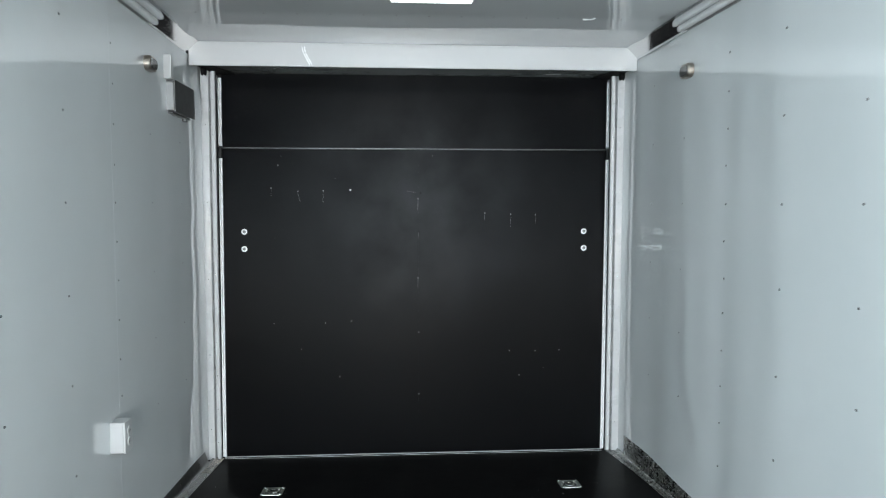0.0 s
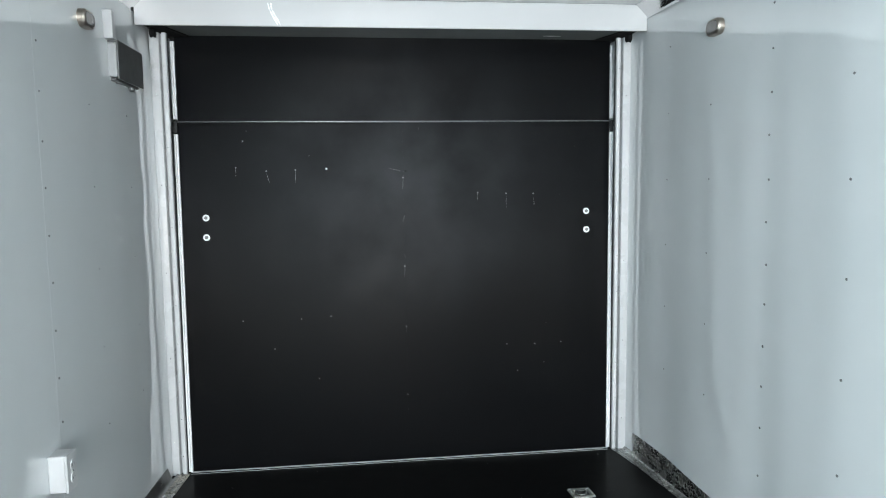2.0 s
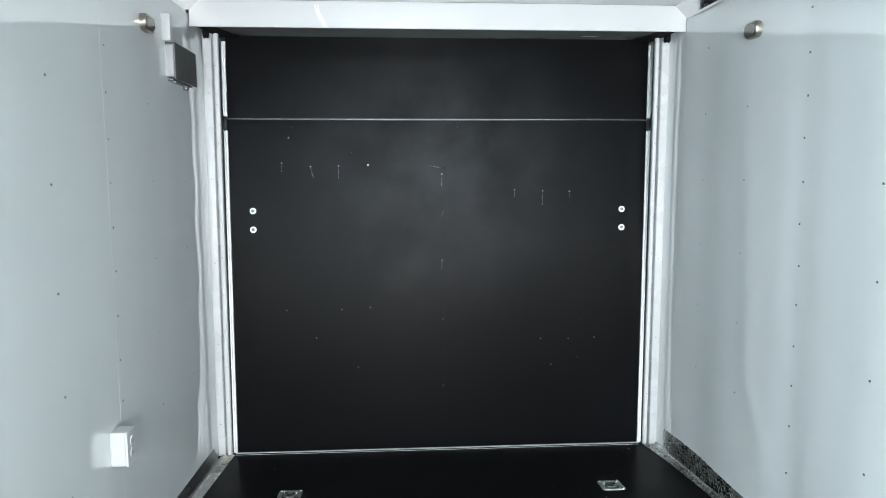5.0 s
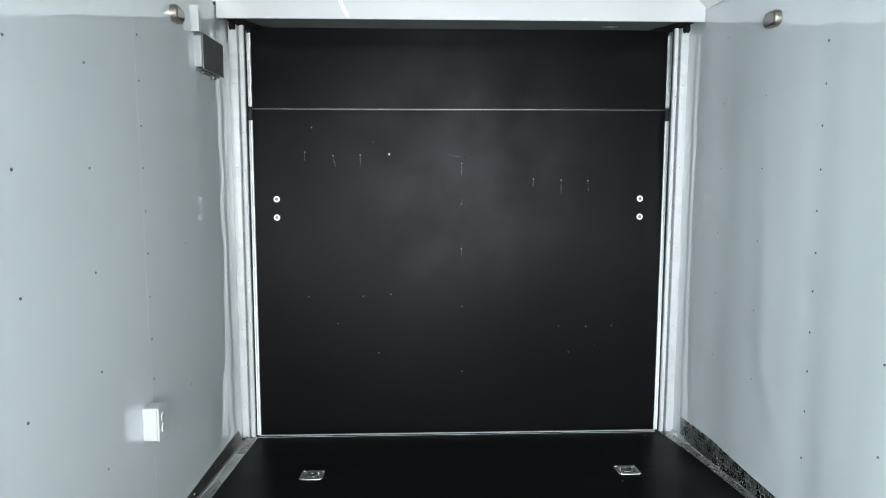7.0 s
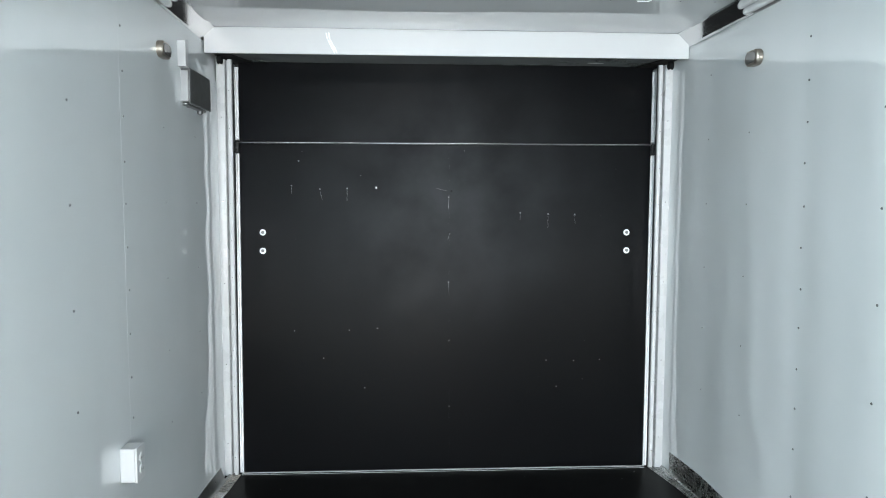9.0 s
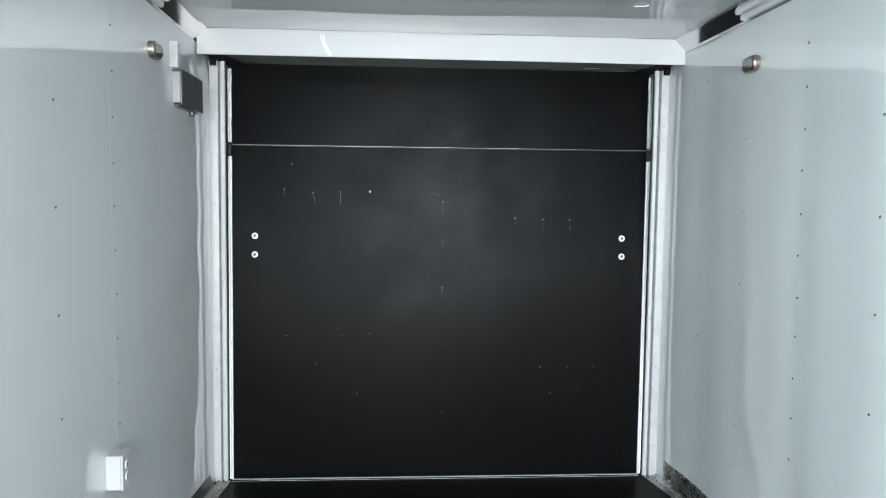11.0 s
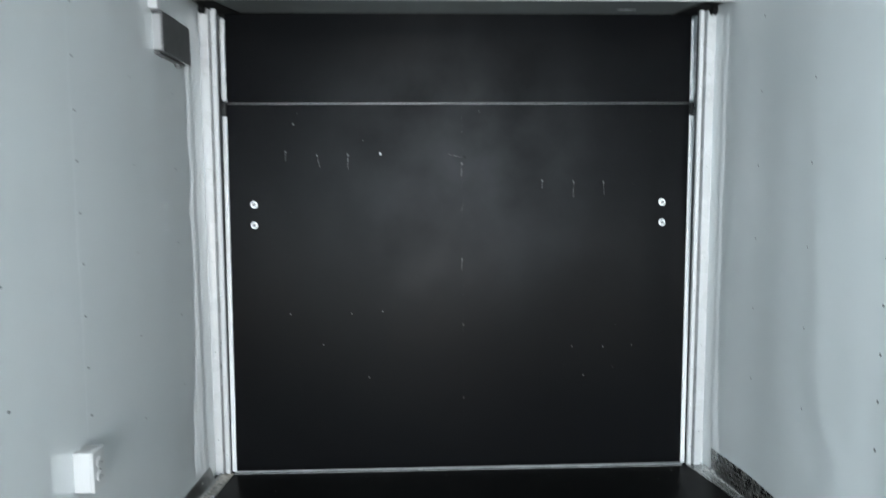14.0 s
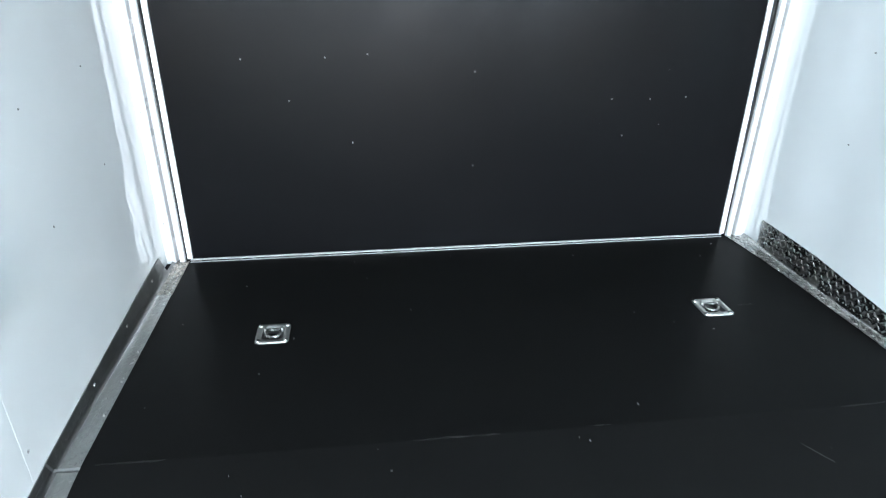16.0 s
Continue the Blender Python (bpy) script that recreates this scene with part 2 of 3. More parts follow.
def tube(points, r, seg=8, closed=False):
    """A round bar along a line of points."""
    bm = bmesh.new()
    pts = [Vector(p) for p in points]
    n = len(pts)
    rings = []
    for i, p in enumerate(pts):
        a = pts[(i - 1) % n] if closed or i else p
        b = pts[(i + 1) % n] if closed or i < n - 1 else p
        d = (b - a).normalized()
        u = d.orthogonal().normalized() if not rings else (side - d * side.dot(d)).normalized()
        side = u
        v = d.cross(u)
        rings.append([bm.verts.new(p + r * (u * math.cos(2 * math.pi * k / seg) + v * math.sin(2 * math.pi * k / seg))) for k in range(seg)])
    for i in range(n if closed else n - 1):
        a, b = rings[i], rings[(i + 1) % n]
        for k in range(seg):
            bm.faces.new((a[k], a[(k + 1) % seg], b[(k + 1) % seg], b[k]))
    if not closed:
        bm.faces.new(rings[0])
        bm.faces.new(rings[-1])
    return bm


# ---- plan, metres: x across, y towards the ramp door, z up from the flat floor ----
BREAK, DROP, CEILING = -1.205, 0.111, 2.25
SLOPE = DROP / -BREAK
TILT = math.degrees(math.atan(SLOPE))


def left_x(y):
    return -1.236 - 0.024 * y


def right_x(y):
    return 1.219 - 0.016 * y


def floor_z(y):
    return -SLOPE * (y - BREAK) if y > BREAK else 0.0


# floor: flat deck and the sloping tail end in one sheet, with two pockets for the tie-down pans
RINGS = ((-0.738, -0.622), (0.766, -0.622))
POCKET = (0.037, 0.041)
bm = bmesh.new()
ys = [0.16, 0.0, -0.3, -0.622 + POCKET[1], -0.622 - POCKET[1], -0.9, BREAK + 0.002, BREAK - 0.002, -2.0, -3.5, -5.0, FRONT_Y]
xs = [None] + sorted([x + d for x, _ in RINGS for d in (-POCKET[0], POCKET[0])] + [0.0]) + [None]
top, low = [], []
for y in ys:
    row = [left_x(y) - 0.03] + xs[1:-1] + [right_x(y) + 0.03]
    top.append([bm.verts.new((x, y, floor_z(min(y, 0)))) for x in row])
    low.append([bm.verts.new((x, y, floor_z(min(y, 0)) - 0.05)) for x in row])
for i in range(len(ys) - 1):
    for j in range(len(xs) - 1):
        hole = i == 3 and j in (1, 4)
        if hole:
            q, r = (top[i][j], top[i][j + 1], top[i + 1][j + 1], top[i + 1][j]), (low[i][j], low[i][j + 1], low[i + 1][j + 1], low[i + 1][j])
            for k in range(4):
                bm.faces.new((q[k], q[(k + 1) % 4], r[(k + 1) % 4], r[k]))
            bm.faces.new(r)
        else:
            bm.faces.new((top[i][j], top[i][j + 1], top[i + 1][j + 1], top[i + 1][j]))
            bm.faces.new((low[i][j], low[i + 1][j], low[i + 1][j + 1], low[i][j + 1]))
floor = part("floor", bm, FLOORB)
tagged(floor, "black coated plywood floor with a sloping tail", "floor", kind="structure")


# ---- walls ----
LEFT_SHEETS = ((0.14, -1.275, 0.0003), (-1.275, -2.43, 0.0), (-2.43, -3.65, 0.0004), (-3.65, DOOR_Y1, 0.0), (DOOR_Y0, FRONT_Y, 0.0))
RIGHT_SHEETS = ((0.14, -1.240, 0.0), (-1.240, -2.48, 0.0), (-2.48, -3.70, 0.0), (-3.70, -4.92, 0.0), (-4.92, -6.1, 0.0), (-6.1, FRONT_Y, 0.0))


def bell(u, width):
    return math.exp(-(u / width) ** 2)


def buckle(side, y, z):
    """How far a sheet stands in from its flat, metres: it eases in towards the jamb and waves between its fasteners."""
    near = max(0.0, min(y, 0.0) + 1.5) / 1.5 * math.sqrt(0.3 + 0.7 * max(0.0, min(1.0, (2.12 - z) / 0.2)))
    if side == "left":
        d = 0.0010 * (noise.noise((y * 4.6 + 3.0, z * 0.4, 3.0)) + 0.5 * noise.noise((y * 1.7, z + 3.0, 4.0)))
        d += 0.0056 * bell(y + 0.26, 0.24) * (noise.noise((y * 1.1, z * 3.1 + 3.0, 9.0)) + 0.35 * noise.noise((y * 2.0, z * 7.0, 6.0)))
        d += 0.0026 * max(0.0, min(1.0, (z - 1.4) / 0.4)) * noise.noise((y * 2.4 + 5.0, z * 1.6, 1.0))
        return d + 0.0205 * near ** 2
    d = 0.0030 * (noise.noise((y * 3.3 + 8.0, z * 0.45, 8.0)) + 0.7 * noise.noise((y * 1.7, z + 8.0, 4.0)))
    fold = -0.87 - 0.05 * math.sin(2.2 * z) - 0.16 * bell(z - 0.30, 0.16)      # a long soft fold that kinks near its foot
    d += (0.0042 * bell(z - 0.60, 0.55) + 0.0022 * bell(z - 1.5, 0.5)) * bell(y - fold, 0.075)
    d -= 0.0042 * bell(y + 1.25, 0.10)
    d -= 0.0012 * bell(y + 1.29, 0.06) * bell(z - 0.28, 0.12) + 0.003 * bell(y + 2.0, 0.16) * bell(z - 0.5, 0.7)
    d += 0.0026 * bell(y + 1.60 + 0.05 * math.sin(1.7 * z), 0.10)
    d += 0.0046 * bell(y + 0.24, 0.22) * (noise.noise((y * 1.1, z * 3.0 + 1.0, 9.0)) + 0.35 * noise.noise((y * 2.0, z * 7.0, 2.0)))
    return d + 0.003 * near ** 2 - 0.008 * bell(y + 0.47, 0.20)


def on_sheet(side, y, z):
    """The x of the wall's face at a place on it."""
    s = 1 if side == "left" else -1
    for y0, y1, proud in (LEFT_SHEETS if side == "left" else RIGHT_SHEETS):
        if y1 <= y <= y0:
            return (left_x(y) if s > 0 else right_x(y)) + s * (proud + buckle(side, y, z))
    return left_x(y) if s > 0 else right_x(y)


def skin(side, y0, y1, z0, z1, proud):
    """One thin glossy wall sheet, slightly buckled between its fasteners."""
    bm = bmesh.new()
    step = 0.011 if y0 > -2 else 0.03
    ny, nz = max(4, int((y0 - y1) / step)), max(4, int((z1 - z0) / 0.035))
    s = 1 if side == "left" else -1
    wx = left_x if side == "left" else right_x
    rows = []
    for i in range(ny + 1):
        y = y0 + (y1 - y0) * i / ny
        rows.append([])
        for k in range(nz + 1):
            z = z0 + (z1 - z0) * k / nz
            rows[-1].append(bm.verts.new((wx(y) + s * (proud + buckle(side, y, z)), y, z)))
    for a, b in zip(rows, rows[1:]):
        for k in range(nz):
            bm.faces.new((a[k], a[k + 1], b[k + 1], b[k]))
    rim = [r[0] for r in rows] + rows[-1][1:] + [r[-1] for r in reversed(rows[:-1])] + list(reversed(rows[0][1:-1]))
    back = [bm.verts.new((wx(v.co.y) - s * 0.008, v.co.y, v.co.z)) for v in rim]
    for v in rim:
        for e in v.link_edges:
            if e.other_vert(v) in rim and len(e.link_faces) == 1:
                e.smooth = False
    for i in range(len(rim)):
        j = (i + 1) % len(rim)
        bm.faces.new((rim[i], rim[j], back[j], back[i]))
    return bm


def slab(side, y0, y1, z0, z1):
    s = 1 if side == "left" else -1
    wx = left_x if side == "left" else right_x
    p = [(wx(y0) - s * 0.009, y0), (wx(y1) - s * 0.009, y1), (wx(y1) - s * 0.055, y1), (wx(y0) - s * 0.055, y0)]
    return p, z0, z1


def build_wall(side, blocks):
    bm = bmesh.new()
    for p, z0, z1 in blocks:
        a = [bm.verts.new((*q, z0)) for q in p]
        b = [bm.verts.new((*q, z1)) for q in p]
        bm.faces.new(a)
        bm.faces.new(list(reversed(b)))
        for i in range(4):
            bm.faces.new((a[i], b[i], b[(i + 1) % 4], a[(i + 1) % 4]))
    ob = part("wall_" + side, bm, WALL)
    return tagged(ob, "glossy pale grey sheet-metal trailer wall", "wall", kind="structure")


WZ0, WZ1 = -0.17, 2.26
wall_left = build_wall("left", [slab("left", 0.16, DOOR_Y1, WZ0, WZ1), slab("left", DOOR_Y0, FRONT_Y, WZ0, WZ1),
                                slab("left", DOOR_Y1, DOOR_Y0, WZ0, DOOR_Z0), slab("left", DOOR_Y1, DOOR_Y0, DOOR_Z1, WZ1)])
wall_right = build_wall("right", [slab("right", 0.16, FRONT_Y, WZ0, WZ1)])
for y0, y1, proud in LEFT_SHEETS:
    part("panel", skin("left", y0, y1, WZ0, WZ1, proud), WALL, wall_left, smooth=True)
part("panel", skin("left", DOOR_Y1, DOOR_Y0, DOOR_Z1, WZ1, 0.0), WALL, wall_left, smooth=True)
for y0, y1, proud in RIGHT_SHEETS:
    part("panel", skin("right", y0, y1, WZ0, WZ1, proud), WALL, wall_right, smooth=True)

# unseen front end wall, its wide opening added for the fill lamps
bm = bmesh.new()
for a, b in (((-1.3, FRONT_Y - 0.06, -0.1), (-0.86, FRONT_Y, 2.26)), ((0.86, FRONT_Y - 0.06, -0.1), (1.4, FRONT_Y, 2.26)),
             ((-0.86, FRONT_Y - 0.06, 2.02), (0.86, FRONT_Y, 2.26)), ((-0.86, FRONT_Y - 0.06, -0.1), (0.86, FRONT_Y, 0.08))):
    add_box(bm, a, b)
tagged(part("wall_front", bm, WALL), "unseen pale grey front wall with an opening added for daylight", "wall", kind="structure")
# dark sheets added behind, beside and below the ramp door to keep sky light out
bm = bmesh.new()
for a, b in (((-1.32, 0.205, -0.25), (1.32, 0.24, 2.34)), ((-1.32, 0.16, -0.2), (-1.19, 0.204, 2.3)), ((1.19, 0.16, -0.2), (1.32, 0.204, 2.3)), ((-1.18, 0.065, -0.2), (1.18, 0.20, -0.125))):
    add_box(bm, a, b)
tagged(part("rear_light_block", bm, RUBBER), "unseen dark backing behind the ramp door that blocks sky light", "wall", kind="structure")

# ---- ceiling: glossy sheet that sags between the roof bows, screw heads in rows ----
bm = bmesh.new()
BOWS = [-0.17, -0.775, -1.385, -1.995, -2.605, -3.215, -3.825, -4.435, -5.045, -5.655, -6.265, -6.875, FRONT_Y]


def sag(x, y):
    d = 0.0
    for a, b in zip(BOWS, BOWS[1:]):
        if b <= y <= a:
            d = math.sin(math.pi * (a - y) / (a - b)) * (0.010 if a > -0.5 else 0.005)
    return CEILING - d * (1 + 0.35 * noise.noise((x * 1.3, y, 2.0))) + 0.0012 * noise.noise((x * 4, y * 2, 5.0))


cy = [0.14 + (FRONT_Y - 0.14) * i / 180 for i in range(181)]
cx = [-1.27 + 2.62 * i / 40 for i in range(41)]
lo = [[bm.verts.new((x, y, sag(x, y))) for x in cx] for y in cy]
hi = [[bm.verts.new((x, y, CEILING + 0.04)) for x in (cx[0], cx[-1])] for y in (cy[0], cy[-1])]
for i in range(180):
    for j in range(40):
        bm.faces.new((lo[i][j], lo[i + 1][j], lo[i + 1][j + 1], lo[i][j + 1]))
bm.faces.new((hi[0][0], hi[0][1], hi[1][1], hi[1][0]))
for f in bm.faces:
    f.smooth = True
for by in BOWS[1:5]:
    for k in range(-7, 8):
        x, z0 = k * 0.151 + 0.04, CEILING
        ring = [bm.verts.new((x + 0.0045 * math.cos(a), by + 0.0045 * math.sin(a), z0 - 0.0005)) for a in [i * math.pi / 4 for i in range(8)]]
        tip = bm.verts.new((x, by, z0 - 0.0035))
        for i in range(8):
            f = bm.faces.new((ring[i], ring[(i + 1) % 8], tip))
            f.material_index = 1
ceiling = part("ceiling", bm, [CEIL, STEEL])
tagged(ceiling, "glossy pale grey sheet ceiling with rows of screws", "ceiling", kind="structure")

# ---- coves: polished strips at 45 degrees between walls and ceiling ----
COVE_Z, COVE_W = 2.192, 0.056


def cove(side):
    s = 1 if side == "left" else -1
    wx = left_x if side == "left" else right_x
    bm = bmesh.new()
    prof = [(0.001, -0.012), (0.004, -0.012), (0.005, 0.0), (COVE_W, COVE_W - 0.006), (COVE_W + 0.012, COVE_W - 0.005), (COVE_W + 0.012, COVE_W - 0.002), (COVE_W - 0.01, COVE_W)]
    rings = []
    for y in (0.1, -1.5, -3.0, -4.64, FRONT_Y):
        rings.append([bm.verts.new((wx(y) + s * u, y, COVE_Z + v)) for u, v in prof])
    for a, b in zip(rings, rings[1:]):
        for i in range(len(prof) - 1):
            bm.faces.new((a[i], a[i + 1], b[i + 1], b[i]))
    bm.faces.new(rings[0])
    ob = part("trim", bm, POLISHED)
    return tagged(ob, "polished aluminium cove strip along the ceiling edge", "trim", kind="structure")


cove("left"), cove("right")

# ---- header box over the ramp door ----
HY, HZ = -0.215, 2.121
SOFFIT = HZ + 0.022
pts = [(-1.2198, SOFFIT + 0.002), (1.2200, SOFFIT + 0.002), (1.2200, 2.196), (1.168, 2.247), (-1.176, 2.247), (-1.2198, 2.198)]
header = part("header_box", prism(pts, "y", HY + 0.004, 0.15, 0.0), WHITE, smooth=False)
tagged(header, "white enamelled header box over the ramp door", "header box", kind="structure")
face = [(-1.2198, HZ), (1.2200, HZ), (1.2200, 2.196), (1.168, 2.247), (-1.176, 2.247), (-1.2198, 2.198)]
part("front_plate", prism(face, "y", HY, HY + 0.003, 0.0008), WHITE, header, "white front plate with mitred corners")
part("lip", box((-1.2215, HY + 0.0035, HZ + 0.0005), (1.219, HY + 0.016, HZ + 0.004), 0.001), WHITE, header, "folded lower lip")
part("seam_bead", box((-1.17, HY - 0.0025, 2.238), (1.16, HY - 0.0003, 2.2425), 0.0008), WHITE, header)
# glossy soffit, slightly buckled; its grey holds the shade under the header
bm = bmesh.new()
sx = [-1.215 + 2.43 * i / 60 for i in range(61)]
sy = [HY + 0.005, -0.12, -0.04, 0.05, 0.15]
g = [[bm.verts.new((x, y, SOFFIT + 0.0030 * noise.noise((x * 3.1, y * 5, 6.0)) * (1 if -0.2 < y < 0.14 else 0.2))) for x in sx] for y in sy]
for i in range(4):
    for j in range(60):
        bm.faces.new((g[i][j], g[i][j + 1], g[i + 1][j + 1], g[i + 1][j]))
part("soffit", bm, SOFFITM, header, "glossy soffit with shade put into its grey", True)


# ---- jambs: the opening is a little wider at the top ----
def inner_edge(side, z):
    """How far the jamb's inner edge stands from the middle, z above the sill."""
    return 1.1455 - 0.0025 * z if side == "left" else 1.1415 + 0.0012 * z


def door_edge(side, z):
    """How far the board's edge stands from the middle, z along the board."""
    return 1.115 + 0.0088 * z if side == "left" else 1.1085 + 0.0205 * z


def loft(low, high, z0, z1):
    """A section that changes from low to high, closed at both ends."""
    bm = bmesh.new()
    a = [bm.verts.new((*p, z0)) for p in low]
    b = [bm.verts.new((*p, z1)) for p in high]
    bm.faces.new(a)
    bm.faces.new(list(reversed(b)))
    for i in range(len(a)):
        bm.faces.new((a[i], a[(i + 1) % len(a)], b[(i + 1) % len(a)], b[i]))
    return bm


def jamb(side):
    s = -1 if side == "left" else 1
    base = tagged(new("jamb"), "white aluminium door jamb beside the ramp", "door jamb", kind="structure")
    base.location = (0, 0, -DROP)

    def nib(z):
        e, w = inner_edge(side, z), 0.0205
        return [(s * x, y) for x, y in ((e, 0.016), (e, -0.008), (e + 0.003, -0.012), (e + w - 0.002, -0.012), (e + w, -0.009), (e + w, 0.016))]

    def post(z):
        e, wall = inner_edge(side, z) + 0.0212, 1.216 if side == "left" else 1.222
        return [(s * x, y) for x, y in ((e, 0.15), (e, 0.022), (e + 0.010, 0.018), (e + 0.0115, -0.012), (e + 0.014, -0.0165), (wall - 0.016, -0.0175),
                                        (wall - 0.004, -0.0165), (wall + 0.003, -0.012), (wall + 0.003, 0.15))]

    part("door_stop", loft(nib(0.0), nib(2.24), -0.004, 2.24), STOPM, base, "white inner door stop")
    part("post", loft(post(0.0), post(2.24), -0.02, 2.24), JAMBM, base)

    def seal(z):
        e = inner_edge(side, z)
        return [(s * x, y) for x, y in ((e - 0.003, 0.004), (e - 0.0005, 0.004), (e - 0.0005, 0.016), (e - 0.003, 0.016))]

    part("rubber_seal", loft(seal(0.0), seal(2.24), 0.0, 2.24), RUBBER, base, "black rubber weather seal")
    return base


JAMBS = [jamb("left"), jamb("right")]
SCREW = mesh_of("screw", lathe([(0.0045, 0), (0.0045, 0.0012), (0.0032, 0.0026), (0.0014, 0.003), (0.0012, 0.0022), (0, 0.0021)], 10), ZINC, True)
for s, side, jb in ((-1, "left", JAMBS[0]), (1, "right", JAMBS[1])):
    for k in range(11):
        z = 0.10 + 0.198 * k
        piece("screw", SCREW, jb, pose(s * (inner_edge(side, z) + 0.014), -0.0118, z, 90, 0, 0) @ Matrix.Scale(0.55, 4))
    for z in (0.18, 0.62, 1.06, 1.5, 1.94):
        piece("screw", SCREW, jb, pose(s * (inner_edge(side, z) + 0.052), -0.0165, z, 90, 0, 0) @ Matrix.Scale(0.7, 4))

# ---- ramp door, leaning outwards ----
ramp_door = tagged(new("ramp_door"), "closed black ramp door with aluminium edge trim", "ramp door")
ramp_door.matrix_world = pose(0, 0, -DROP, -3.2, 0, 0)
SEAM = 1.822
def board(x0, x1, z0, z1, y1=0.05):
    """A door board; an edge given as a side's name follows the opening."""
    at = [[-door_edge("left", z) if x == "left" else door_edge("right", z) if x == "right" else x for x in (x0, x1)] for z in (z0, z1)]
    bm = loft([(at[0][0], 0.0), (at[0][1], 0.0), (at[0][1], y1), (at[0][0], y1)], [(at[1][0], 0.0), (at[1][1], 0.0), (at[1][1], y1), (at[1][0], y1)], z0, z1)
    bmesh.ops.bevel(bm, geom=list(bm.edges), offset=0.0002, segments=1, affect="EDGES")
    return bm


def edge_bar(side, z0, z1, d0, d1, y0, rough=0.0):
    """A strip beside the board's edge, from d0 to d1 outside it."""
    s = -1 if side == "left" else 1
    sec = [[(s * (door_edge(side, z) + d), y) for d, y in ((d0, 0.045), (d0, y0 + 0.002), (d0 + 0.0015, y0), (d1 - 0.0015, y0), (d1, y0 + 0.002), (d1, 0.045))] for z in (z0, z1)]
    bm = loft(sec[0], sec[1], z0, z1)
    if rough:
        bmesh.ops.subdivide_edges(bm, edges=[e for e in bm.edges if abs(e.verts[0].co.z - e.verts[1].co.z) > 0.2], cuts=40)
        for v in bm.verts:
            v.co.x += rough * noise.noise((s * 3 + d0 * 90, v.co.z * 26, 1.0))
            v.co.y += rough * noise.noise((s * 5 + d0 * 70, v.co.z * 31, 7.0))
    return bm


part("lower_panel", board("left", 0.0117, 0.012, SEAM - 0.005), DOORB, ramp_door, "black coated board with dusty smudges and painted-in glow")
part("lower_panel", board(0.01175, "right", 0.012, SEAM - 0.005), DOORB, ramp_door, "black coated board with dusty smudges and painted-in glow")
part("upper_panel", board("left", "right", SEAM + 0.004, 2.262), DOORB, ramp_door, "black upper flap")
part("seam_trim", box((-1.150, -0.0035, SEAM - 0.0013), (1.162, 0.03, SEAM + 0.0014), 0.0004), SEAMM, ramp_door, "thin bright aluminium seam")
part("hinge_sill", box((-1.126, -0.008, 0.0065), (1.118, 0.03, 0.0115), 0.001), SILLM, ramp_door, "bright aluminium hinge strip")
part("sill_lip", box((-1.126, -0.0125, -0.006), (1.118, -0.007, 0.0022), 0.0008), SILLM, ramp_door)
for s, side in ((-1, "left"), (1, "right")):
    part("edge_trim", edge_bar(side, 0.012, SEAM - 0.062, 0.0020, 0.0115, -0.006), STRIPM, ramp_door, "white aluminium edge trim")
    part("edge_trim", edge_bar(side, 0.012, SEAM - 0.062, 0.0130, 0.0225, -0.004), STRIPM, ramp_door, "white aluminium edge trim")
    part("edge_trim", edge_bar(side, SEAM + 0.014, 2.228, 0.002, 0.0125, -0.006, 0.0045), STRIPM, ramp_door, "white edge trim with sealant")
    part("edge_trim", edge_bar(side, SEAM + 0.014, 2.228, 0.0125, 0.024, -0.004, 0.0045), STRIPM, ramp_door, "white edge trim with sealant")
    for d, seed in ((0.006, 2.0), (0.018, 5.0)):      # lumpy beads of sealant up the flap's edges
        run = []
        for k in range(46):
            z = SEAM + 0.022 + 0.38 * k / 45
            run.append((s * (door_edge(side, z) + d + 0.0042 * noise.noise((seed, z * 17, s * 2.0))), -0.0066 + 0.002 * noise.noise((z * 30, seed, 1.0)), z))
        bead = tube(run, 0.0026, 7)
        for v in bead.verts:
            v.co.x += 0.0012 * noise.noise((v.co.z * 70, seed, 4.0 * s))
        part("sealant", bead, WASHERM, ramp_door, "lumpy white bead of sealant", True)
    e = door_edge(side, SEAM)
    br = part("bracket", box((min(s * (e + 0.002), s * (e + 0.026)), -0.016, SEAM - 0.058), (max(s * (e + 0.002), s * (e + 0.026)), 0.0, SEAM + 0.002), 0.003), RUBBER, ramp_door, "black cable bracket")
    part("pin", tube([(s * (e + 0.015), -0.024, SEAM - 0.03), (s * (e + 0.015), -0.002, SEAM - 0.03)], 0.007, 10), RUBBER, br)
    part("cable", tube([(s * (e + 0.015), -0.018, SEAM - 0.03), (s * (e + 0.022), -0.022, SEAM + 0.06), (s * (e + 0.031), -0.075, 2.235)], 0.0018, 6), HOLE, ramp_door, "thin dark lifting cable")

DULL_SCREW = SCREW.copy()
DULL_SCREW.materials[0] = STEEL
WHITE_SCREW = SCREW.copy()
WHITE_SCREW.materials[0] = WASHERM
WASHER = mesh_of("washer", lathe([(0.0175, 0), (0.0175, 0.002), (0.0165, 0.0032), (0.008, 0.0034)], 20), ZINC, True)
BOLT = mesh_of("bolt", lathe([(0.0085, 0.001), (0.0085, 0.006), (0.0062, 0.0085), (0.004, 0.0088), (0.0035, 0.004), (0, 0.004)], 12), ZINC, True)
BOLT.materials[0] = STEEL
WASHER.materials[0] = WASHERM
for x in (-1.0085, 1.0110):
    for z in (1.230, 1.331):
        w = piece("bolt", BOLT, ramp_door, pose(x, 0.0, z, 90, 0, 0))
        piece("washer", WASHER, w, Matrix())
